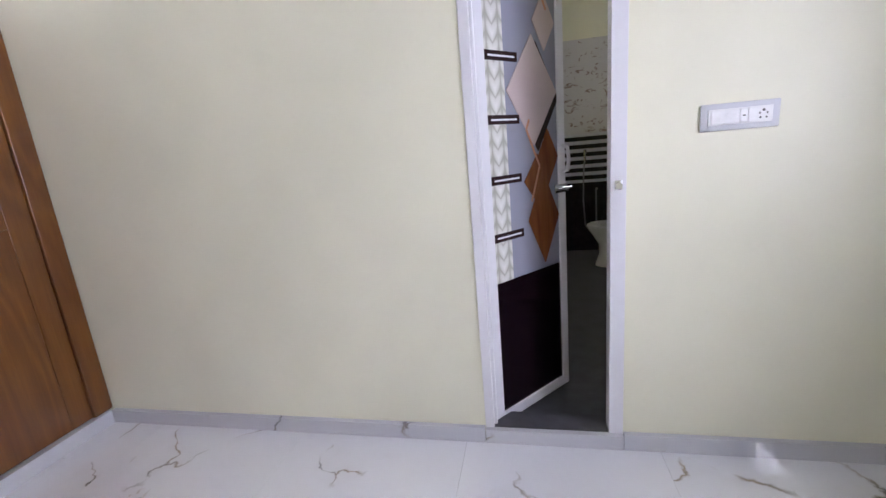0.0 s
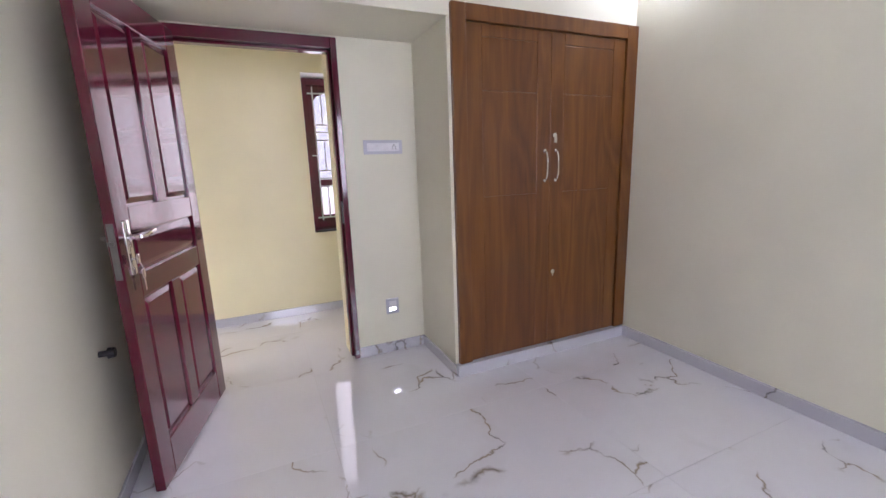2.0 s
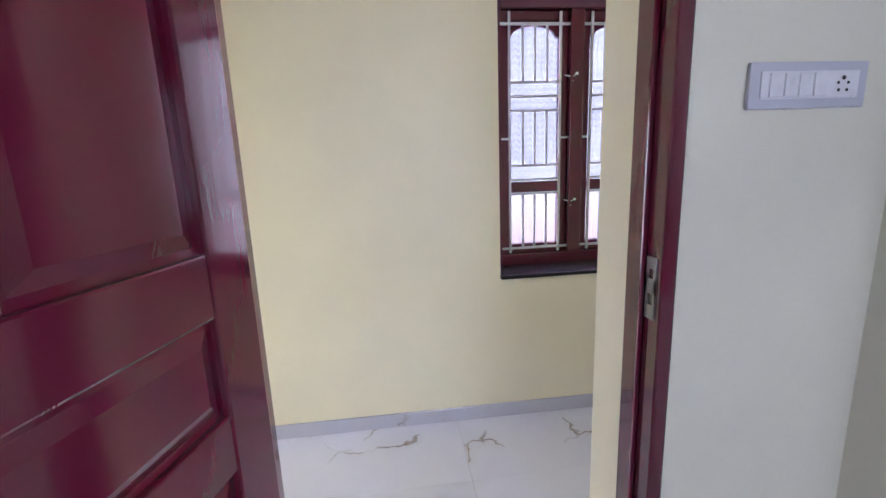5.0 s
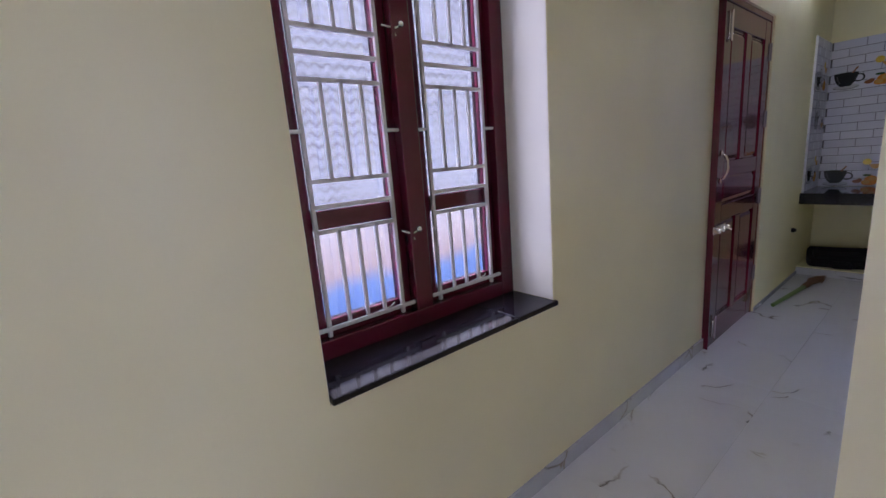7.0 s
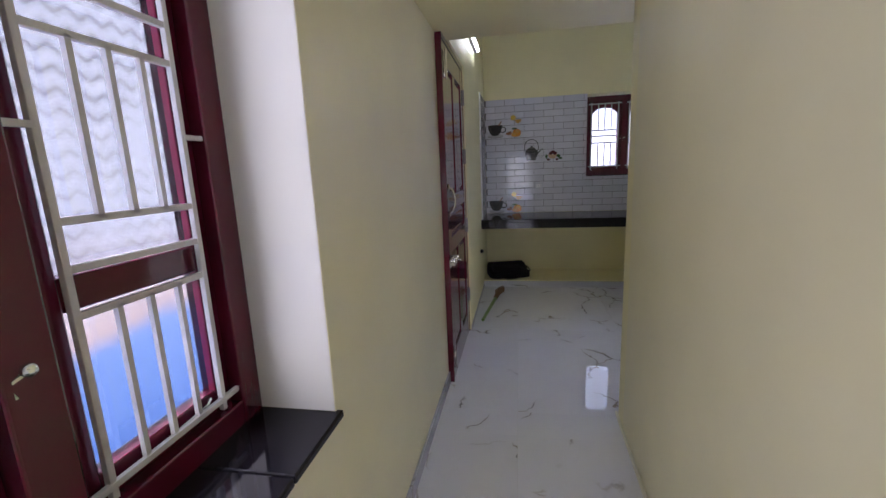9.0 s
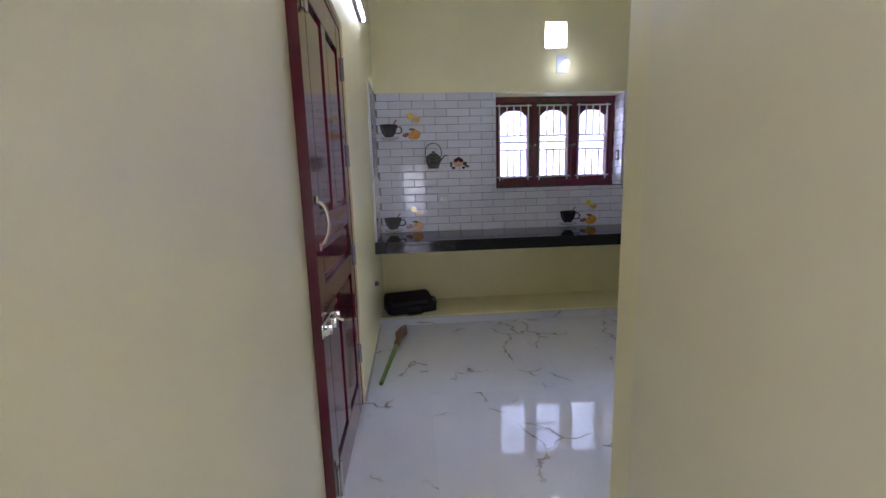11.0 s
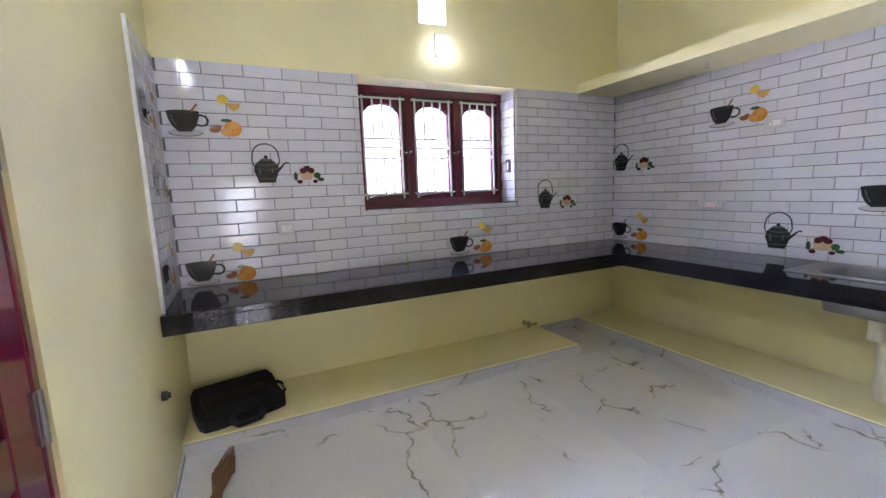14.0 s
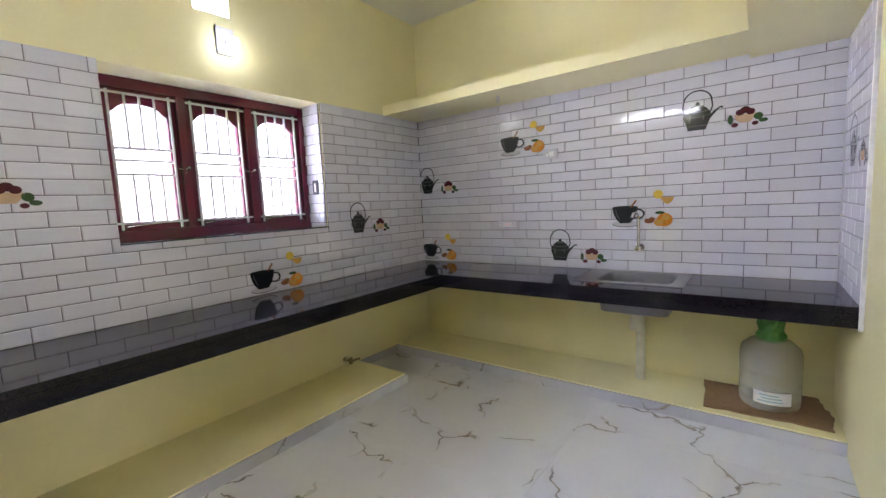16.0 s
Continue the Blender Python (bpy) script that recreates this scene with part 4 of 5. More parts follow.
wall_lamp(pose(-1.93, KBACK, 2.335), "lit white bulb lamp over the kitchen window", LAMP)
wall_lamp(pose(-1.85, N, 2.47), "lit white bulb lamp on the bedroom wall", LAMP_BED)
tube = thing("tube_light", pose(KLEFT, 3.45, 2.40, 0, 0, 90), "lit white LED tube over the kitchen door", "tube light")
part("housing", boxes((-0.5, -0.03, -0.016, 0.5, -0.001, 0.016), bevel=0.004), PLASTIC, tube, "", True)
part("diffuser", rod(bmesh.new(), (-0.49, -0.034, 0), (0.49, -0.034, 0), 0.013, None, 16), TUBE_GLOW, tube, "glowing white tube", True)

# ---- kitchen counters ----
CT, CB = 0.775, 0.678
ctr = thing("worktop", pose(-1.93, 4.556, CT), "long polished black granite worktop under the window", "worktop")
part("slab", boxes((KLEFT + 1.93, -0.334, -0.03, -0.15 + 1.93, 0.334, 0), bevel=0.003), GRANITE, ctr)
part("fascia", boxes((KLEFT + 1.93, -0.333, CB - CT, -0.792 + 1.93, -0.305, -0.031), bevel=0.002), GRANITE, ctr)
part("underside", boxes((KLEFT + 1.93, -0.304, -0.085, -0.15 + 1.93, 0.333, -0.031)), YELLOW, ctr, "pale yellow concrete slab")
ctr2 = thing("worktop", pose(-0.47, 3.07, CT), "polished black granite worktop holding the sink", "worktop")
SX0, SX1, SY0, SY1 = -0.135, 0.235, -0.40, 0.145
for b in ((-0.32, -1.14, -0.03, 0.32, SY0, 0), (-0.32, SY1, -0.03, 0.32, 1.151, 0), (-0.32, SY0, -0.03, SX0, SY1, 0), (SX1, SY0, -0.03, 0.32, SY1, 0)):
    part("slab", boxes(b), GRANITE, ctr2)
part("fascia", boxes((-0.32, -1.14, CB - CT, -0.292, 1.16, -0.031), bevel=0.002), GRANITE, ctr2)
for ya, yb in ((-1.14, SY0), (SY1, 0.817)):
    part("underside", boxes((-0.291, ya, -0.085, 0.32, yb, -0.031)), YELLOW, ctr2, "pale yellow concrete slab")

sink = thing("sink", pose(-0.42, 2.942, CT), "stainless steel sink set into the black worktop", "sink")


def rounded(x0, y0, x1, y1, r, n=6):
    pts = []
    for cx, cy, a in ((x1 - r, y1 - r, 0), (x0 + r, y1 - r, 90), (x0 + r, y0 + r, 180), (x1 - r, y0 + r, 270)):
        pts += [(cx + r * math.cos(radians(a + 90 * k / n)), cy + r * math.sin(radians(a + 90 * k / n))) for k in range(n + 1)]
    return pts


def loft(bm, rings):
    vs = [[bm.verts.new((x, y, z)) for x, y in pts] for pts, z in rings]
    for a, b in zip(vs, vs[1:]):
        for k in range(len(a)):
            q = (k + 1) % len(a)
            bm.faces.new((a[k], a[q], b[q], b[k]))
    return vs


bm = bmesh.new()
vs = loft(bm, [(rounded(-0.225, -0.318, 0.225, 0.318, 0.02), 0.001), (rounded(-0.223, -0.316, 0.223, 0.316, 0.02), 0.006), (rounded(-0.178, -0.252, 0.178, 0.186, 0.06), 0.006), (rounded(-0.17, -0.244, 0.17, 0.178, 0.06), -0.004), (rounded(-0.15, -0.225, 0.15, 0.16, 0.06), -0.195), (rounded(-0.06, -0.10, 0.06, 0.05, 0.04), -0.218)])
bm.faces.new(vs[-1])
part("basin", bm, STEEL, sink)
bm = bmesh.new()
vs = loft(bm, [(rounded(-0.183, -0.257, 0.183, 0.191, 0.06), -0.004), (rounded(-0.156, -0.231, 0.156, 0.166, 0.06), -0.200), (rounded(-0.06, -0.10, 0.06, 0.05, 0.04), -0.228)])
bm.faces.new(vs[-1])
part("bowl_outside", bm, STEEL, sink, "dull steel bowl underside", True)
part("drain", rod(bmesh.new(), (0, -0.03, -0.217), (0, -0.03, -0.212), 0.035, None, 20), CHROME, sink, "chrome drain", True)
pipe = thing("drain_pipe", pose(-0.39, 2.915, 0.075), "cream plastic waste pipe under the sink", "pipe")
bm = rod(bmesh.new(), (0, 0, 0.38), (0, 0, 0.473), 0.042, 0.048, 20)
rod(bm, (0, 0, 0.35), (0, 0, 0.40), 0.046, None, 20)
rod(bm, (0.0, 0, 0.385), (0.05, -0.01, 0.33), 0.03, None, 16)
part("trap", bm, PVC, pipe, "", True)
part("pipe", rod(bmesh.new(), (0.05, -0.01, 0.0), (0.05, -0.01, 0.36), 0.03, None, 20), PVC, pipe, "", True)
tap = thing("tap", pose(KRIGHT - 0.012, 2.945, 0.945, 0, 0, -90), "chrome wall tap with a tall swan spout", "tap")
bm = rod(bmesh.new(), (0, 0, 0), (0, -0.012, 0), 0.028, None, 20)
rod(bm, (0, -0.01, 0), (0, -0.075, 0), 0.016, None, 16)
part("body", bm, CHROME, tap, "", True)
bm = bent(bmesh.new(), [(0, -0.06, 0.0), (0, -0.06, 0.20), (-0.004, -0.068, 0.225), (-0.012, -0.09, 0.238), (-0.02, -0.115, 0.236), (-0.024, -0.128, 0.215)], 0.0095)
part("spout", bm, CHROME, tap, "", True)
bm = rod(bmesh.new(), (0, -0.075, 0), (0, -0.098, 0), 0.022, 0.018, 16)
box(bm, -0.006, -0.105, -0.012, 0.006, -0.095, 0.03, 0.002)
part("knob", bm, CHROME, tap, "", True)

# ---- loose things ----
card = thing("cardboard_sheet", pose(-0.355, 2.255, 0.0755, 0, 0, 2), "torn flat sheet of brown cardboard on the plinth", "cardboard")
rng = random.Random(4)
outline = []
for a, b, n in (((-0.20, -0.27), (0.19, -0.29), 5), ((0.19, -0.29), (0.20, 0.26), 5), ((0.20, 0.26), (-0.04, 0.30), 8), ((-0.04, 0.30), (-0.20, 0.28), 6), ((-0.20, 0.28), (-0.20, -0.27), 10)):
    for k in range(n):
        u = k / n
        outline.append((a[0] + (b[0] - a[0]) * u + rng.uniform(-0.008, 0.008), a[1] + (b[1] - a[1]) * u + rng.uniform(-0.008, 0.008)))
bm = slab(bmesh.new(), outline, 0, 0.008)
bmesh.ops.rotate(bm, cent=(0, 0, 0), matrix=Matrix.Rotation(radians(90), 3, "X"), verts=bm.verts)
bmesh.ops.translate(bm, vec=(0, 0, 0.008 if min(v.co.z for v in bm.verts) < -0.001 else 0), verts=bm.verts)
bmesh.ops.scale(bm, vec=(1, -1 if False else 1, 1), verts=bm.verts)
part("sheet", bm, CARD, card)

jm, jn, jl, jb = material("clear_water_bottle_plastic")
jt, jg, jd, jx, jy = jn.new("ShaderNodeBsdfTransparent"), jn.new("ShaderNodeBsdfGlossy"), jn.new("ShaderNodeBsdfDiffuse"), jn.new("ShaderNodeMixShader"), jn.new("ShaderNodeMixShader")
jt.inputs["Color"].default_value = (0.80, 0.82, 0.78, 1)
jd.inputs["Color"].default_value = (0.62, 0.60, 0.52, 1)
jg.inputs["Roughness"].default_value = 0.12
jx.inputs[0].default_value, jy.inputs[0].default_value = 0.32, 0.10
jl.new(jt.outputs[0], jx.inputs[1])
jl.new(jd.outputs[0], jx.inputs[2])
jl.new(jx.outputs[0], jy.inputs[1])
jl.new(jg.outputs[0], jy.inputs[2])
jl.new(jy.outputs[0], jn["Material Output"].inputs["Surface"])
jar = thing("water_bottle", pose(-0.36, 2.225, 0.0845), "large clear plastic water bottle with a green cover", "water bottle")
bm = lathe(bmesh.new(), [(0.0, 0.006), (0.12, 0.0), (0.138, 0.012), (0.142, 0.04), (0.142, 0.10), (0.137, 0.115), (0.142, 0.13), (0.142, 0.20), (0.137, 0.215), (0.142, 0.23), (0.142, 0.30), (0.135, 0.335), (0.10, 0.37), (0.05, 0.39), (0.036, 0.40), (0.036, 0.44)], 36)
part("body", bm, jm, jar, "", True)
rng = random.Random(9)
bm = lathe(bmesh.new(), [(0.060, 0.372), (0.062, 0.41), (0.050, 0.43), (0.058, 0.47), (0.066, 0.505), (0.030, 0.512), (0.0, 0.505)], 18)
for v in bm.verts:
    v.co.x *= rng.uniform(0.85, 1.2)
    v.co.y *= rng.uniform(0.85, 1.2)
part("cover", bm, GREEN, jar, "crumpled green plastic cover")
bm = bmesh.new()
rings = []
for z in (0.05, 0.12):
    rings.append([bm.verts.new((0.1435 * math.cos(radians(a)), 0.1435 * math.sin(radians(a)), z)) for a in range(150, 221, 7)])
for k in range(len(rings[0]) - 1):
    bm.faces.new((rings[0][k], rings[0][k + 1], rings[1][k + 1], rings[1][k]))
r = bmesh.ops.extrude_face_region(bm, geom=bm.faces[:])
for v in r["geom"]:
    if isinstance(v, bmesh.types.BMVert):
        v.co.x *= 1.004
        v.co.y *= 1.004
lab = part("label", bm, PLASTIC, jar, "white paper label with blue print")
bm = bmesh.new()
for k, (a, b) in enumerate(((158, 212), (165, 205), (160, 198))):
    z = 0.064 + 0.017 * k
    q = [bm.verts.new((0.1446 * math.cos(radians(t)), 0.1446 * math.sin(radians(t)), zz)) for zz in (z, z + 0.008) for t in range(a, b, 9)]
    h = len(q) // 2
    for i in range(h - 1):
        bm.faces.new((q[i], q[i + 1], q[h + i + 1], q[h + i]))
part("print", bm, plain("pale_blue_print", (0.30, 0.50, 0.60), 0.5), lab)

bag = thing("laptop_bag", pose(-3.47, 4.60, 0.0755, 0, 0, 14), "black nylon laptop bag lying on the plinth", "bag")
bm = boxes((-0.23, -0.165, 0.0, 0.23, 0.175, 0.085))
bmesh.ops.subdivide_edges(bm, edges=bm.edges[:], cuts=5, use_grid_fill=True)
rng = random.Random(2)
for v in bm.verts:
    u, w2 = v.co.x / 0.23, v.co.y / 0.17
    puff = (1 - abs(u) ** 3) * (1 - abs(w2) ** 3)
    if v.co.z > 0.01:
        v.co.z = 0.055 + 0.05 * puff + 0.07 * max(0.0, w2) + rng.uniform(-0.004, 0.004)
    k = 1 - 0.10 * (abs(u) ** 6) * (abs(w2) ** 6)
    v.co.x *= k
    v.co.y *= k
part("body", bm, LEATHER, bag, "", True)
part("pocket", boxes((-0.19, -0.135, 0.06, 0.14, 0.09, 0.113), bevel=0.016), LEATHER, bag, "padded front pocket", True)
bm = bent(bmesh.new(), [(-0.075, -0.155, 0.05), (-0.08, -0.20, 0.03), (-0.06, -0.225, 0.022), (0.05, -0.225, 0.022), (0.075, -0.20, 0.03), (0.07, -0.155, 0.05)], 0.015, 10)
part("handle", bm, LEATHER, bag, "black carrying handle", True)
bm = bent(bmesh.new(), [(0.225, 0.05, 0.08), (0.25, 0.02, 0.07), (0.25, -0.04, 0.05), (0.22, -0.07, 0.04), (0.16, -0.17, 0.018), (0.05, -0.16, 0.03)], 0.009, 8)
part("strap", bm, LEATHER, bag, "black shoulder strap", True)
for b in ((0.222, 0.035, 0.085, 0.24, 0.06, 0.092), (0.242, -0.045, 0.055, 0.256, -0.02, 0.075)):
    part("buckle", boxes(b, bevel=0.002), CHROME, bag, "small metal buckle")
zip_ = boxes((-0.16, 0.085, 0.116, 0.12, 0.093, 0.120))
part("zip", zip_, DARK, bag, "dark zip")

broom = thing("broom", pose(-3.655, 3.25, 0.0, 0, 0, -7.6), "grass broom with a green handle on the floor", "broom")
part("handle", rod(bmesh.new(), (0, 0, 0.017), (0, 0.62, 0.030), 0.014, 0.017, 14), GREEN_HANDLE, broom, "", True)
rng = random.Random(7)
bm = bmesh.new()
rod(bm, (0, 0.58, 0.031), (0, 0.72, 0.034), 0.019, 0.022, 10)
for k in range(70):
    a = rng.uniform(-1, 1)
    ln = rng.uniform(0.30, 0.42) * (1 - 0.25 * a * a)
    rod(bm, (a * 0.012, 0.66, rng.uniform(0.024, 0.042)), (a * 0.046, 0.66 + ln * 0.6, rng.uniform(0.012, 0.05)), 0.0045, 0.004, 5)
    rod(bm, (a * 0.046, 0.66 + ln * 0.6, rng.uniform(0.012, 0.05)), (a * 0.026, 0.66 + ln, rng.uniform(0.008, 0.03)), 0.004, 0.0015, 5)
part("bristles", bm, BRISTLE, broom, "dry brown grass bristles")
part("binding", rod(bmesh.new(), (0, 0.60, 0.031), (0, 0.66, 0.033), 0.0225, 0.024, 12), BRISTLE, broom, "", True)

valve = thing("gas_valve", pose(-1.215, KBACK, 0.12), "small brass valve on a stub pipe", "valve")
bm = rod(bmesh.new(), (0, 0, 0), (0, -0.07, 0), 0.010)
rod(bm, (0, -0.07, -0.02), (0, -0.07, 0.028), 0.014)
rod(bm, (0.0, -0.07, 0.0), (0.075, -0.085, 0.0), 0.009)
part("body", bm, BRASS, valve, "", True)
part("lever", boxes((-0.05, -0.078, 0.028, 0.012, -0.062, 0.034), bevel=0.002), CHROME, valve, "chrome lever")
flange = part("flange", rod(bmesh.new(), (0, 0, 0), (0, -0.008, 0), 0.024, None, 18), CHROME, valve, "", True)

holder = thing("wall_holder", pose(KWR - 0.005, 4.985, 1.48, 0, 0, -90), "small black holder in the window reveal", "holder")
part("clip", boxes((-0.035, -0.016, -0.055, 0.035, -0.001, 0.055), bevel=0.012), DARK, holder, "", True)
part("button", boxes((-0.008, -0.020, -0.035, 0.008, -0.014, 0.03), bevel=0.002), PLASTIC, holder)

hook = thing("ceiling_hook", pose(-0.458, 3.858, 2.085), "small white ring hook under the loft slab", "hook")
part("stem", rod(bmesh.new(), (0, 0, 0), (0, 0, -0.012), 0.005, None, 10), GREY_PLASTIC, hook, "", True)
part("ring", bent(bmesh.new(), arc(0, 0, -0.030, 0.018, 0.018, 90, 430, 20), 0.0035, 8), GREY_PLASTIC, hook, "", True)

# ---- tile prints ----
P_BLACK = plain("black_glaze_print", (0.016, 0.017, 0.020), 0.045)
P_GREY = plain("grey_glaze_print", (0.020, 0.022, 0.022), 0.045)
P_ORANGE = plain("orange_glaze_print", (0.62, 0.24, 0.03), 0.045, 0, 0.25, 60)
P_AMBER = plain("amber_glaze_print", (0.58, 0.33, 0.09), 0.045)
P_LEMON = plain("lemon_glaze_print", (0.72, 0.52, 0.08), 0.045)
P_BROWN = plain("brown_glaze_print", (0.26, 0.11, 0.05), 0.045)
P_BERRY = plain("berry_glaze_print", (0.075, 0.012, 0.018), 0.045, 0, 0.4, 80)
P_BISCUIT = plain("biscuit_glaze_print", (0.58, 0.40, 0.26), 0.045)
P_LEAF = plain("leaf_glaze_print", (0.035, 0.085, 0.030), 0.045)
P_SHEEN = plain("grey_sheen_print", (0.10, 0.098, 0.095), 0.05)
P_SAUCER = plain("pale_grey_glaze_print", (0.50, 0.50, 0.52), 0.045)


def oval(cx, cz, rx, rz, a0=0, a1=360, n=20):
    k = n if a1 - a0 >= 360 else n + 1
    return [(cx + rx * math.cos(radians(a0 + (a1 - a0) * q / n)), cz + rz * math.sin(radians(a0 + (a1 - a0) * q / n))) for q in range(k)]


def band(pts, w):
    left, right = [], []
    for k, (x, z) in enumerate(pts):
        a, b = pts[max(0, k - 1)], pts[min(len(pts) - 1, k + 1)]
        dx, dz = b[0] - a[0], b[1] - a[1]
        q = w / 2 / (math.hypot(dx, dz) or 1)
        left.append((x - dz * q, z + dx * q))
        right.append((x + dz * q, z - dx * q))
    return left + right[::-1]


def flat(name, outlines, mat, parent, level, label=""):
    for o in outlines:
        part(name, slab(bmesh.new(), o, -0.0006 * level - 0.0005, -0.0006 * level), mat, parent, label)


def cup_print():
    p = thing("cup_print", pose(0, 0, -5), "black teacup with orange and cocktail printed on tile", "tile print", "cup prints on the kitchen tiles")
    flat("saucer", [oval(0.0, -0.072, 0.092, 0.022)], P_SAUCER, p, 1, "pale saucer")
    flat("cup", [[(-0.088, 0.045), (0.078, 0.045)] + oval(-0.003, -0.01, 0.072, 0.062, -20, -160, 12)[:0] + [(0.072, 0.01), (0.055, -0.035), (0.03, -0.065), (-0.035, -0.067), (-0.062, -0.04), (-0.08, 0.0)], band(arc2(0.082, -0.002, 0.036, 0.030, 110, -130), 0.011)], P_BLACK, p, 2, "black cup")
    flat("cup_rim", [oval(-0.005, 0.046, 0.083, 0.010)], P_GREY, p, 3)
    flat("cup_gleam", [band([(-0.066, 0.030), (-0.058, -0.005), (-0.040, -0.038)], 0.006)], P_SHEEN, p, 3)
    flat("saucer_rim", [band(arc2(0.0, -0.072, 0.086, 0.019, 185, 355), 0.004)], P_SHEEN, p, 2)
    flat("spoon", [band([(0.035, 0.045), (0.07, 0.092)], 0.012)], P_BROWN, p, 4, "brown spoon")
    flat("orange", [oval(0.245, -0.045, 0.048, 0.045), oval(0.215, -0.062, 0.035, 0.026)], P_ORANGE, p, 1, "cut orange")
    flat("orange_flesh", [oval(0.213, -0.060, 0.026, 0.018), oval(0.252, -0.030, 0.025, 0.018)], P_AMBER, p, 2)
    flat("orange_leaf", [oval(0.215, 0.003, 0.03, 0.010)], P_LEAF, p, 3, "green leaf")
    flat("nut", [oval(0.150, -0.052, 0.030, 0.017), oval(0.168, -0.040, 0.018, 0.014)], P_BROWN, p, 1, "brown nut")
    flat("lemon_slice", [oval(0.205, 0.125, 0.030, 0.028)], P_LEMON, p, 1, "yellow lemon slice")
    flat("cocktail", [[(0.215, 0.105), (0.300, 0.105), (0.288, 0.075), (0.262, 0.058), (0.237, 0.072)]], P_AMBER, p, 2, "amber cocktail glass")
    return p


def arc2(cx, cz, rx, rz, a0, a1, n=12):
    return [(cx + rx * math.cos(radians(a0 + (a1 - a0) * q / n)), cz + rz * math.sin(radians(a0 + (a1 - a0) * q / n))) for q in range(n + 1)]


def kettle_print():
    p = thing("kettle_print", pose(0, 0, -5), "dark kettle and berry bowl printed on tile", "tile print", "kettle prints on the kitchen tiles")
    body = [(-0.055, 0.002), (0.045, 0.002), (0.055, 0.03), (0.070, 0.07), (0.066, 0.10), (0.045, 0.125), (0.018, 0.142), (-0.022, 0.142), (-0.05, 0.125), (-0.072, 0.10), (-0.076, 0.065), (-0.062, 0.03)]
    flat("kettle", [body, [(0.055, 0.045), (0.115, 0.115), (0.124, 0.108), (0.135, 0.120), (0.112, 0.122), (0.060, 0.08)], oval(-0.002, 0.150, 0.012, 0.014)], P_GREY, p, 1, "dark metal kettle")
    flat("kettle_shade", [[(0.0, 0.004), (0.045, 0.004), (0.054, 0.03), (0.068, 0.07), (0.062, 0.075), (-0.07, 0.075), (-0.074, 0.06), (-0.05, 0.05), (0.0, 0.045)]], P_BLACK, p, 2)
    flat("kettle_band", [band(arc2(-0.002, 0.118, 0.060, 0.016, 200, 340), 0.006), band(arc2(-0.002, 0.090, 0.070, 0.018, 195, 345), 0.0035), band([(-0.050, 0.020), (0.044, 0.020)], 0.004)], P_SHEEN, p, 3, "grey metal band")
    flat("kettle_lid", [oval(-0.002, 0.136, 0.036, 0.008)], P_SHEEN, p, 4, "grey kettle lid")
    flat("kettle_gleam", [oval(-0.044, 0.066, 0.006, 0.026), oval(0.030, 0.070, 0.004, 0.018)], P_SHEEN, p, 5)
    flat("kettle_foot", [[(-0.058, -0.006), (0.048, -0.006), (0.043, 0.004), (-0.053, 0.004)]], P_BLACK, p, 2)
    flat("bail", [band([(-0.070, 0.095), (-0.083, 0.13)] + arc2(-0.003, 0.165, 0.075, 0.068, 170, 10, 14) + [(0.077, 0.13), (0.064, 0.095)], 0.008)], P_BLACK, p, 3, "dark kettle handle")
    flat("twig", [band([(0.085, 0.012), (0.12, 0.030), (0.15, 0.026)], 0.004), band([(0.10, 0.03), (0.13, 0.012), (0.16, 0.018)], 0.003)], P_SAUCER, p, 1)
    flat("bowl", [[(0.185, 0.055), (0.290, 0.055), (0.278, 0.022), (0.262, 0.006), (0.215, 0.006), (0.197, 0.022)]], P_BISCUIT, p, 1, "biscuit-coloured bowl")
    flat("berry", [oval(0.215, 0.066, 0.022, 0.018), oval(0.24, 0.078, 0.024, 0.02), oval(0.265, 0.066, 0.022, 0.018), oval(0.19, -0.004, 0.018, 0.013), oval(0.288, -0.004, 0.016, 0.012)], P_BERRY, p, 2, "dark berry")
    flat("leaf", [oval(0.168, 0.030, 0.012, 0.028), oval(0.302, 0.034, 0.022, 0.02), oval(0.325, 0.008, 0.022, 0.012)], P_LEAF, p, 3, "green leaf")
    return p


def place(ob, spots):
    first = True
    for m in spots:
        if first:
            ob.matrix_basis = m
            first = False
        else:
            copy_thing(ob, m)


BF, RF, LF, SF = KBACK - 0.0135, KRIGHT - 0.0135, KLEFT + 0.0135, KSOUTH + 0.0135
place(cup_print(), [pose(-3.60, BF, 1.755), pose(-3.60, BF, 0.872), pose(-1.835, BF, 0.880), pose(RF, 3.92, 1.765, 0, 0, -90), pose(RF, 3.04, 1.178, 0, 0, -90), pose(RF, 4.80, 0.880, 0, 0, -90), pose(LF, 4.44, 1.755, 0, 0, 90), pose(LF, 4.44, 0.93, 0, 0, 90)])
place(kettle_print(), [pose(-3.185, BF, 1.392), pose(-0.985, BF, 1.118), pose(RF, 2.615, 1.695, 0, 0, -90), pose(RF, 3.515, 0.835, 0, 0, -90), pose(RF, 4.80, 1.42, 0, 0, -90), pose(LF, 4.52, 1.33, 0, 0, 90), pose(-0.45, SF, 1.40, 0, 0, 180)])

# ---- wall tiles of the kitchen ----
BWID, BHIG, GAP = 0.2208, 0.0731, 0.0042
shapes = {}


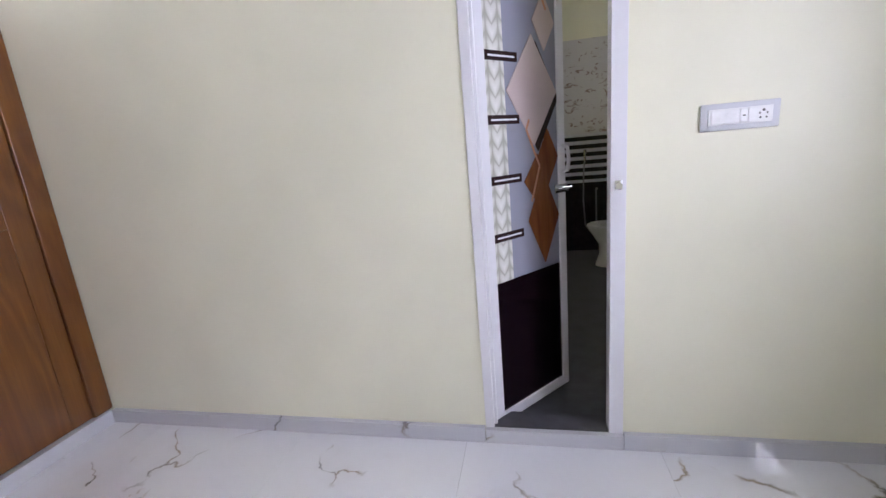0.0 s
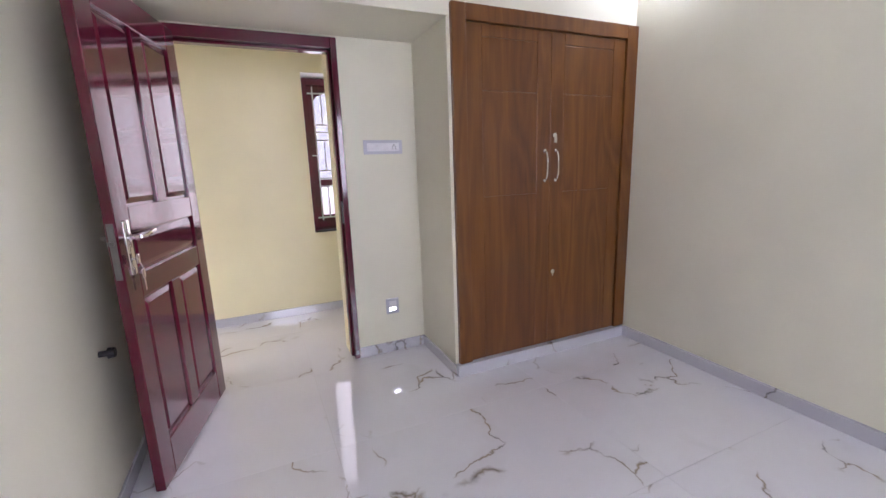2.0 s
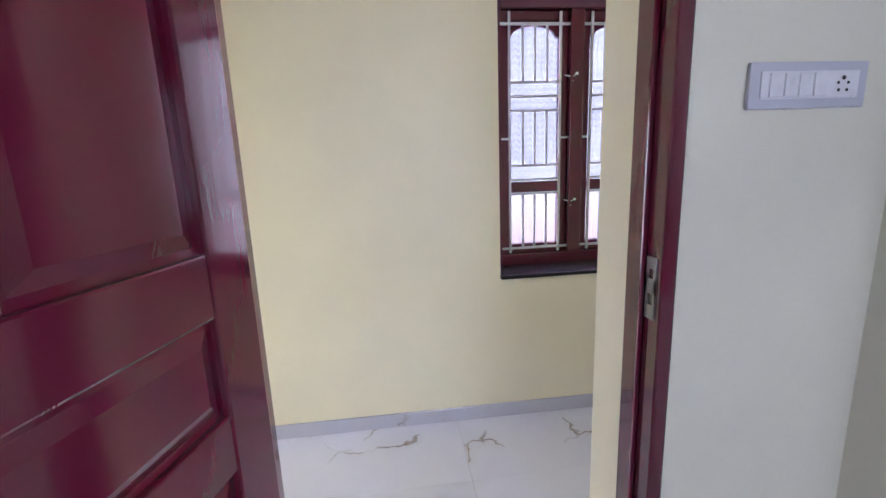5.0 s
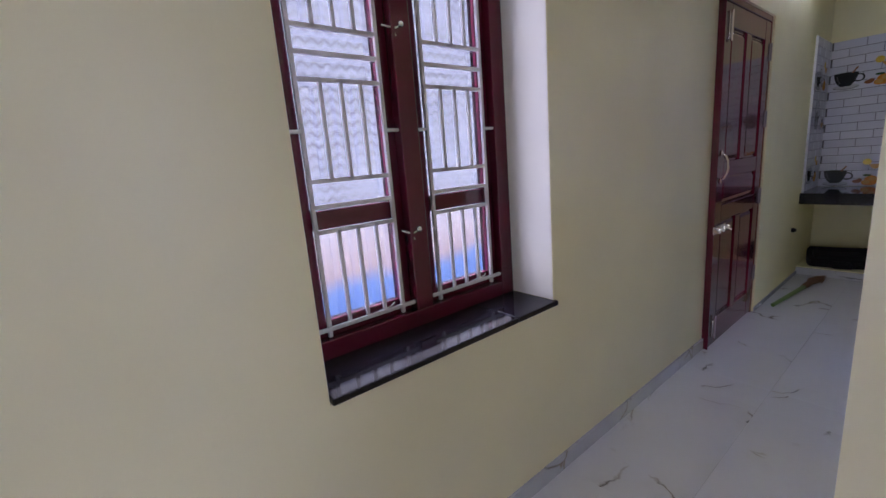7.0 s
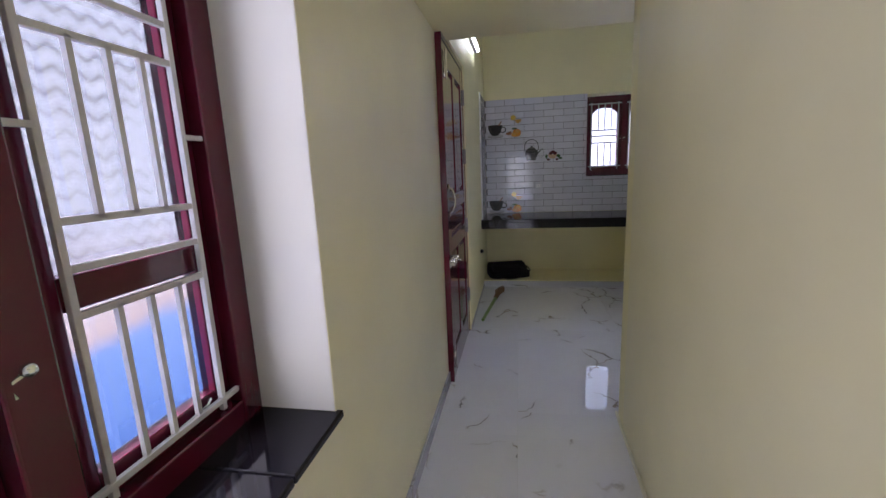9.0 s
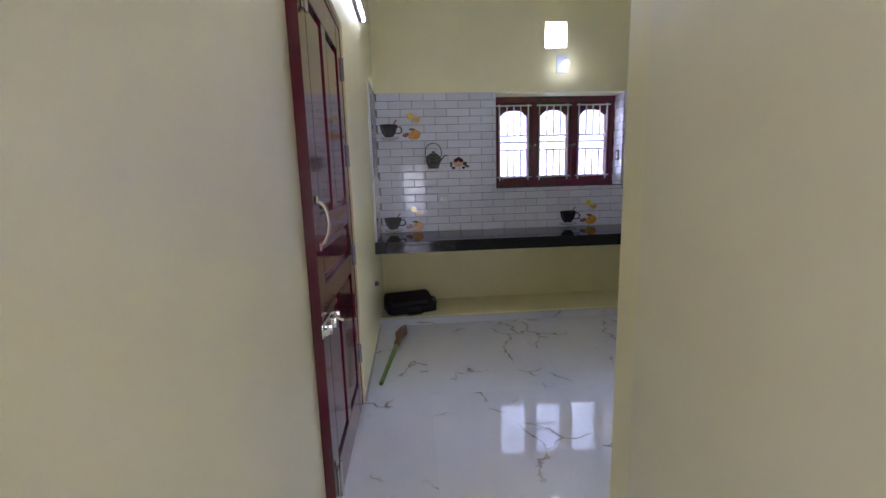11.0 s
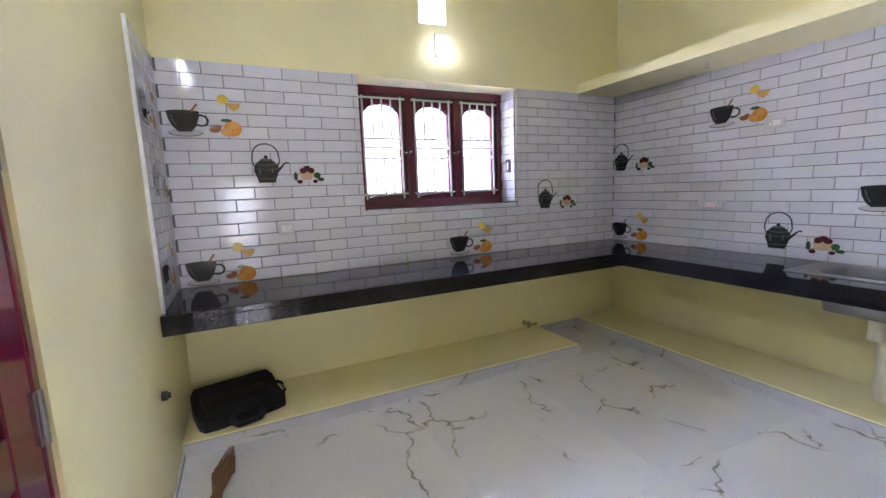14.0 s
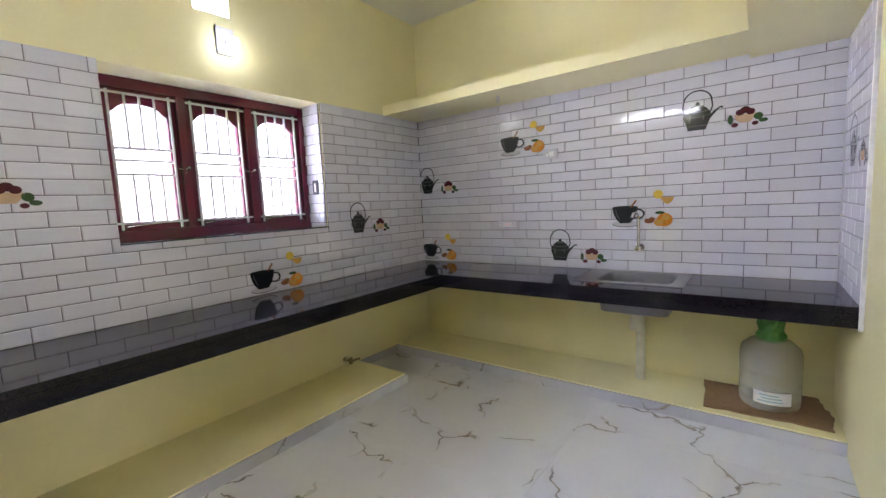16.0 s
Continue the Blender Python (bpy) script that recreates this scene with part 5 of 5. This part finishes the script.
def brick_mesh(w, h):
    key = (round(w, 3), round(h, 3))
    if key not in shapes:
        bm = bmesh.new()
        e = 0.0035
        lo = [bm.verts.new(p) for p in ((0, 0, 0), (key[0], 0, 0), (key[0], 0, key[1]), (0, 0, key[1]))]
        mi = [bm.verts.new((v.co.x, -0.004, v.co.z)) for v in lo]
        hi = [bm.verts.new(p) for p in ((e, -0.006, e), (key[0] - e, -0.006, e), (key[0] - e, -0.006, key[1] - e), (e, -0.006, key[1] - e))]
        bm.faces.new(hi)
        for a, b in ((lo, mi), (mi, hi)):
            for k in range(4):
                bm.faces.new((a[k], a[(k + 1) % 4], b[(k + 1) % 4], b[k]))
        shapes[key] = mesh_of("wall_tile", bm, GLAZE)
    return shapes[key]


def tiling(name, m, width, holes, shift, label):
    """Glazed brick tiles in running bond, on a bed with grey joints. Local x along the wall, z up."""
    z0 = CT + 0.002
    z1 = z0 + 18 * BHIG - GAP
    bed = boxes()
    cuts = sorted({0.0, width, *[h[0] for h in holes], *[h[1] for h in holes]})
    for a, b in zip(cuts, cuts[1:]):
        spans = [(z0, z1)]
        for hx0, hx1, hz0, hz1 in holes:
            if hx0 <= a and b <= hx1:
                spans = [(z0, hz0), (hz1, z1)]
        for s0, s1 in spans:
            if s1 - s0 > 0.004:
                box(bed, a, -0.0065, s0, b, -0.0005, s1)
    base = tagged(new(name, mesh_of(name, bed, JOINT)), label, "wall tiles", "", "structure")
    base.matrix_basis = m
    rows = int((z1 - z0) / BHIG) + 1
    for r in range(rows):
        za, zb = z0 + r * BHIG, min(z0 + (r + 1) * BHIG - GAP, z1)
        if zb - za < 0.012:
            continue
        x = -((r % 2) * BWID * 0.5 + shift) % BWID - BWID
        while x < width:
            pieces = [(max(x, 0.0), min(x + BWID - GAP, width), za, zb)]
            for hx0, hx1, hz0, hz1 in holes:
                left = []
                for a, b, c, d in pieces:
                    if b <= hx0 or a >= hx1 or d <= hz0 or c >= hz1:
                        left.append((a, b, c, d))
                        continue
                    if a < hx0:
                        left.append((a, hx0, c, d))
                    if b > hx1:
                        left.append((hx1, b, c, d))
                    if c < hz0 and max(a, hx0) < min(b, hx1):
                        left.append((max(a, hx0), min(b, hx1), c, hz0))
                    if d > hz1 and max(a, hx0) < min(b, hx1):
                        left.append((max(a, hx0), min(b, hx1), hz1, d))
                pieces = left
            for a, b, c, d in pieces:
                if b - a > 0.014 and d - c > 0.012:
                    ob = new("wall_tile", brick_mesh(b - a, d - c))
                    ob.parent = base
                    ob.location = (a, -0.0066, c)
            x += BWID
    return base


tiling("tiles_kitchen_north", pose(KLEFT + 0.013, KBACK, 0), KRIGHT - KLEFT - 0.026, [(KWL - KLEFT - 0.013, KWR - KLEFT - 0.013, KWB, KWT)], 0.098, "white glazed brick tiles with grey joints")
tiling("tiles_kitchen_east", pose(KRIGHT, KBACK, 0, 0, 0, -90), KBACK - KSOUTH - 0.013, [], 0.1205, "white glazed brick tiles with grey joints behind the sink")
tiling("tiles_kitchen_west", pose(KLEFT, 4.29, 0, 0, 0, 90), KBACK - 4.29, [], 0.10, "white glazed brick tiles beside the worktop")
tiling("tiles_kitchen_south", pose(KRIGHT, KSOUTH, 0, 0, 0, 180), 0.66, [], 0.0, "white glazed brick tiles at the worktop's end")
tiling("tiles_window_reveal", pose(KWR - 0.002, 5.09, 0, 0, 0, -90), 0.19, [(0.0, 0.19, 0.0, KWB + 0.01)], 0.1, "white glazed tiles lining the window reveal")
structure("trim_tiles_west", boxes((KLEFT, 4.278, CB, KLEFT + 0.016, 4.289, 2.09), bevel=0.002), PLASTIC, "white plastic tile edge strip", "trim")
structure("trim_tiles_south", boxes((KRIGHT - 0.675, KSOUTH, CB, KRIGHT - 0.662, KSOUTH + 0.016, 2.06), bevel=0.002), PLASTIC, "white plastic tile edge strip", "trim")

# ---- floor tiles ----
floor = tagged(new("floor", mesh_of("floor", boxes((-3.80, -2.72, -0.0064, 1.72, -2.70, -0.0058)), GROUT)), "polished white marble tile floor with dark veins", "floor", "", "structure")
TX, TY = 0.80, 1.20
rects = [(-3.87, -2.72, 1.72, N + 0.004), (-3.87, N + 0.004, -0.06, KBACK + 0.05)]
tile_mesh = {}
for rx0, ry0, rx1, ry1 in rects:
    i0, i1 = int(math.floor((rx0 + 3.35) / TX)), int(math.ceil((rx1 + 3.35) / TX))
    j0, j1 = int(math.floor((ry0 + 2.9) / TY)), int(math.ceil((ry1 + 2.9) / TY))
    for i in range(i0, i1):
        for j in range(j0, j1):
            a, b = max(rx0, -3.35 + i * TX), min(rx1, -3.35 + (i + 1) * TX - 0.0012)
            c, d = max(ry0, -2.9 + j * TY), min(ry1, -2.9 + (j + 1) * TY - 0.0012)
            if b - a < 0.02 or d - c < 0.02:
                continue
            key = (round(b - a, 3), round(d - c, 3))
            if key not in tile_mesh:
                tile_mesh[key] = mesh_of("floor_tile", boxes((0, 0, -0.006, key[0], key[1], 0)), MARBLE)
            ob = new("floor_tile", tile_mesh[key])
            ob.parent = floor
            ob.location = (a, c, 0)
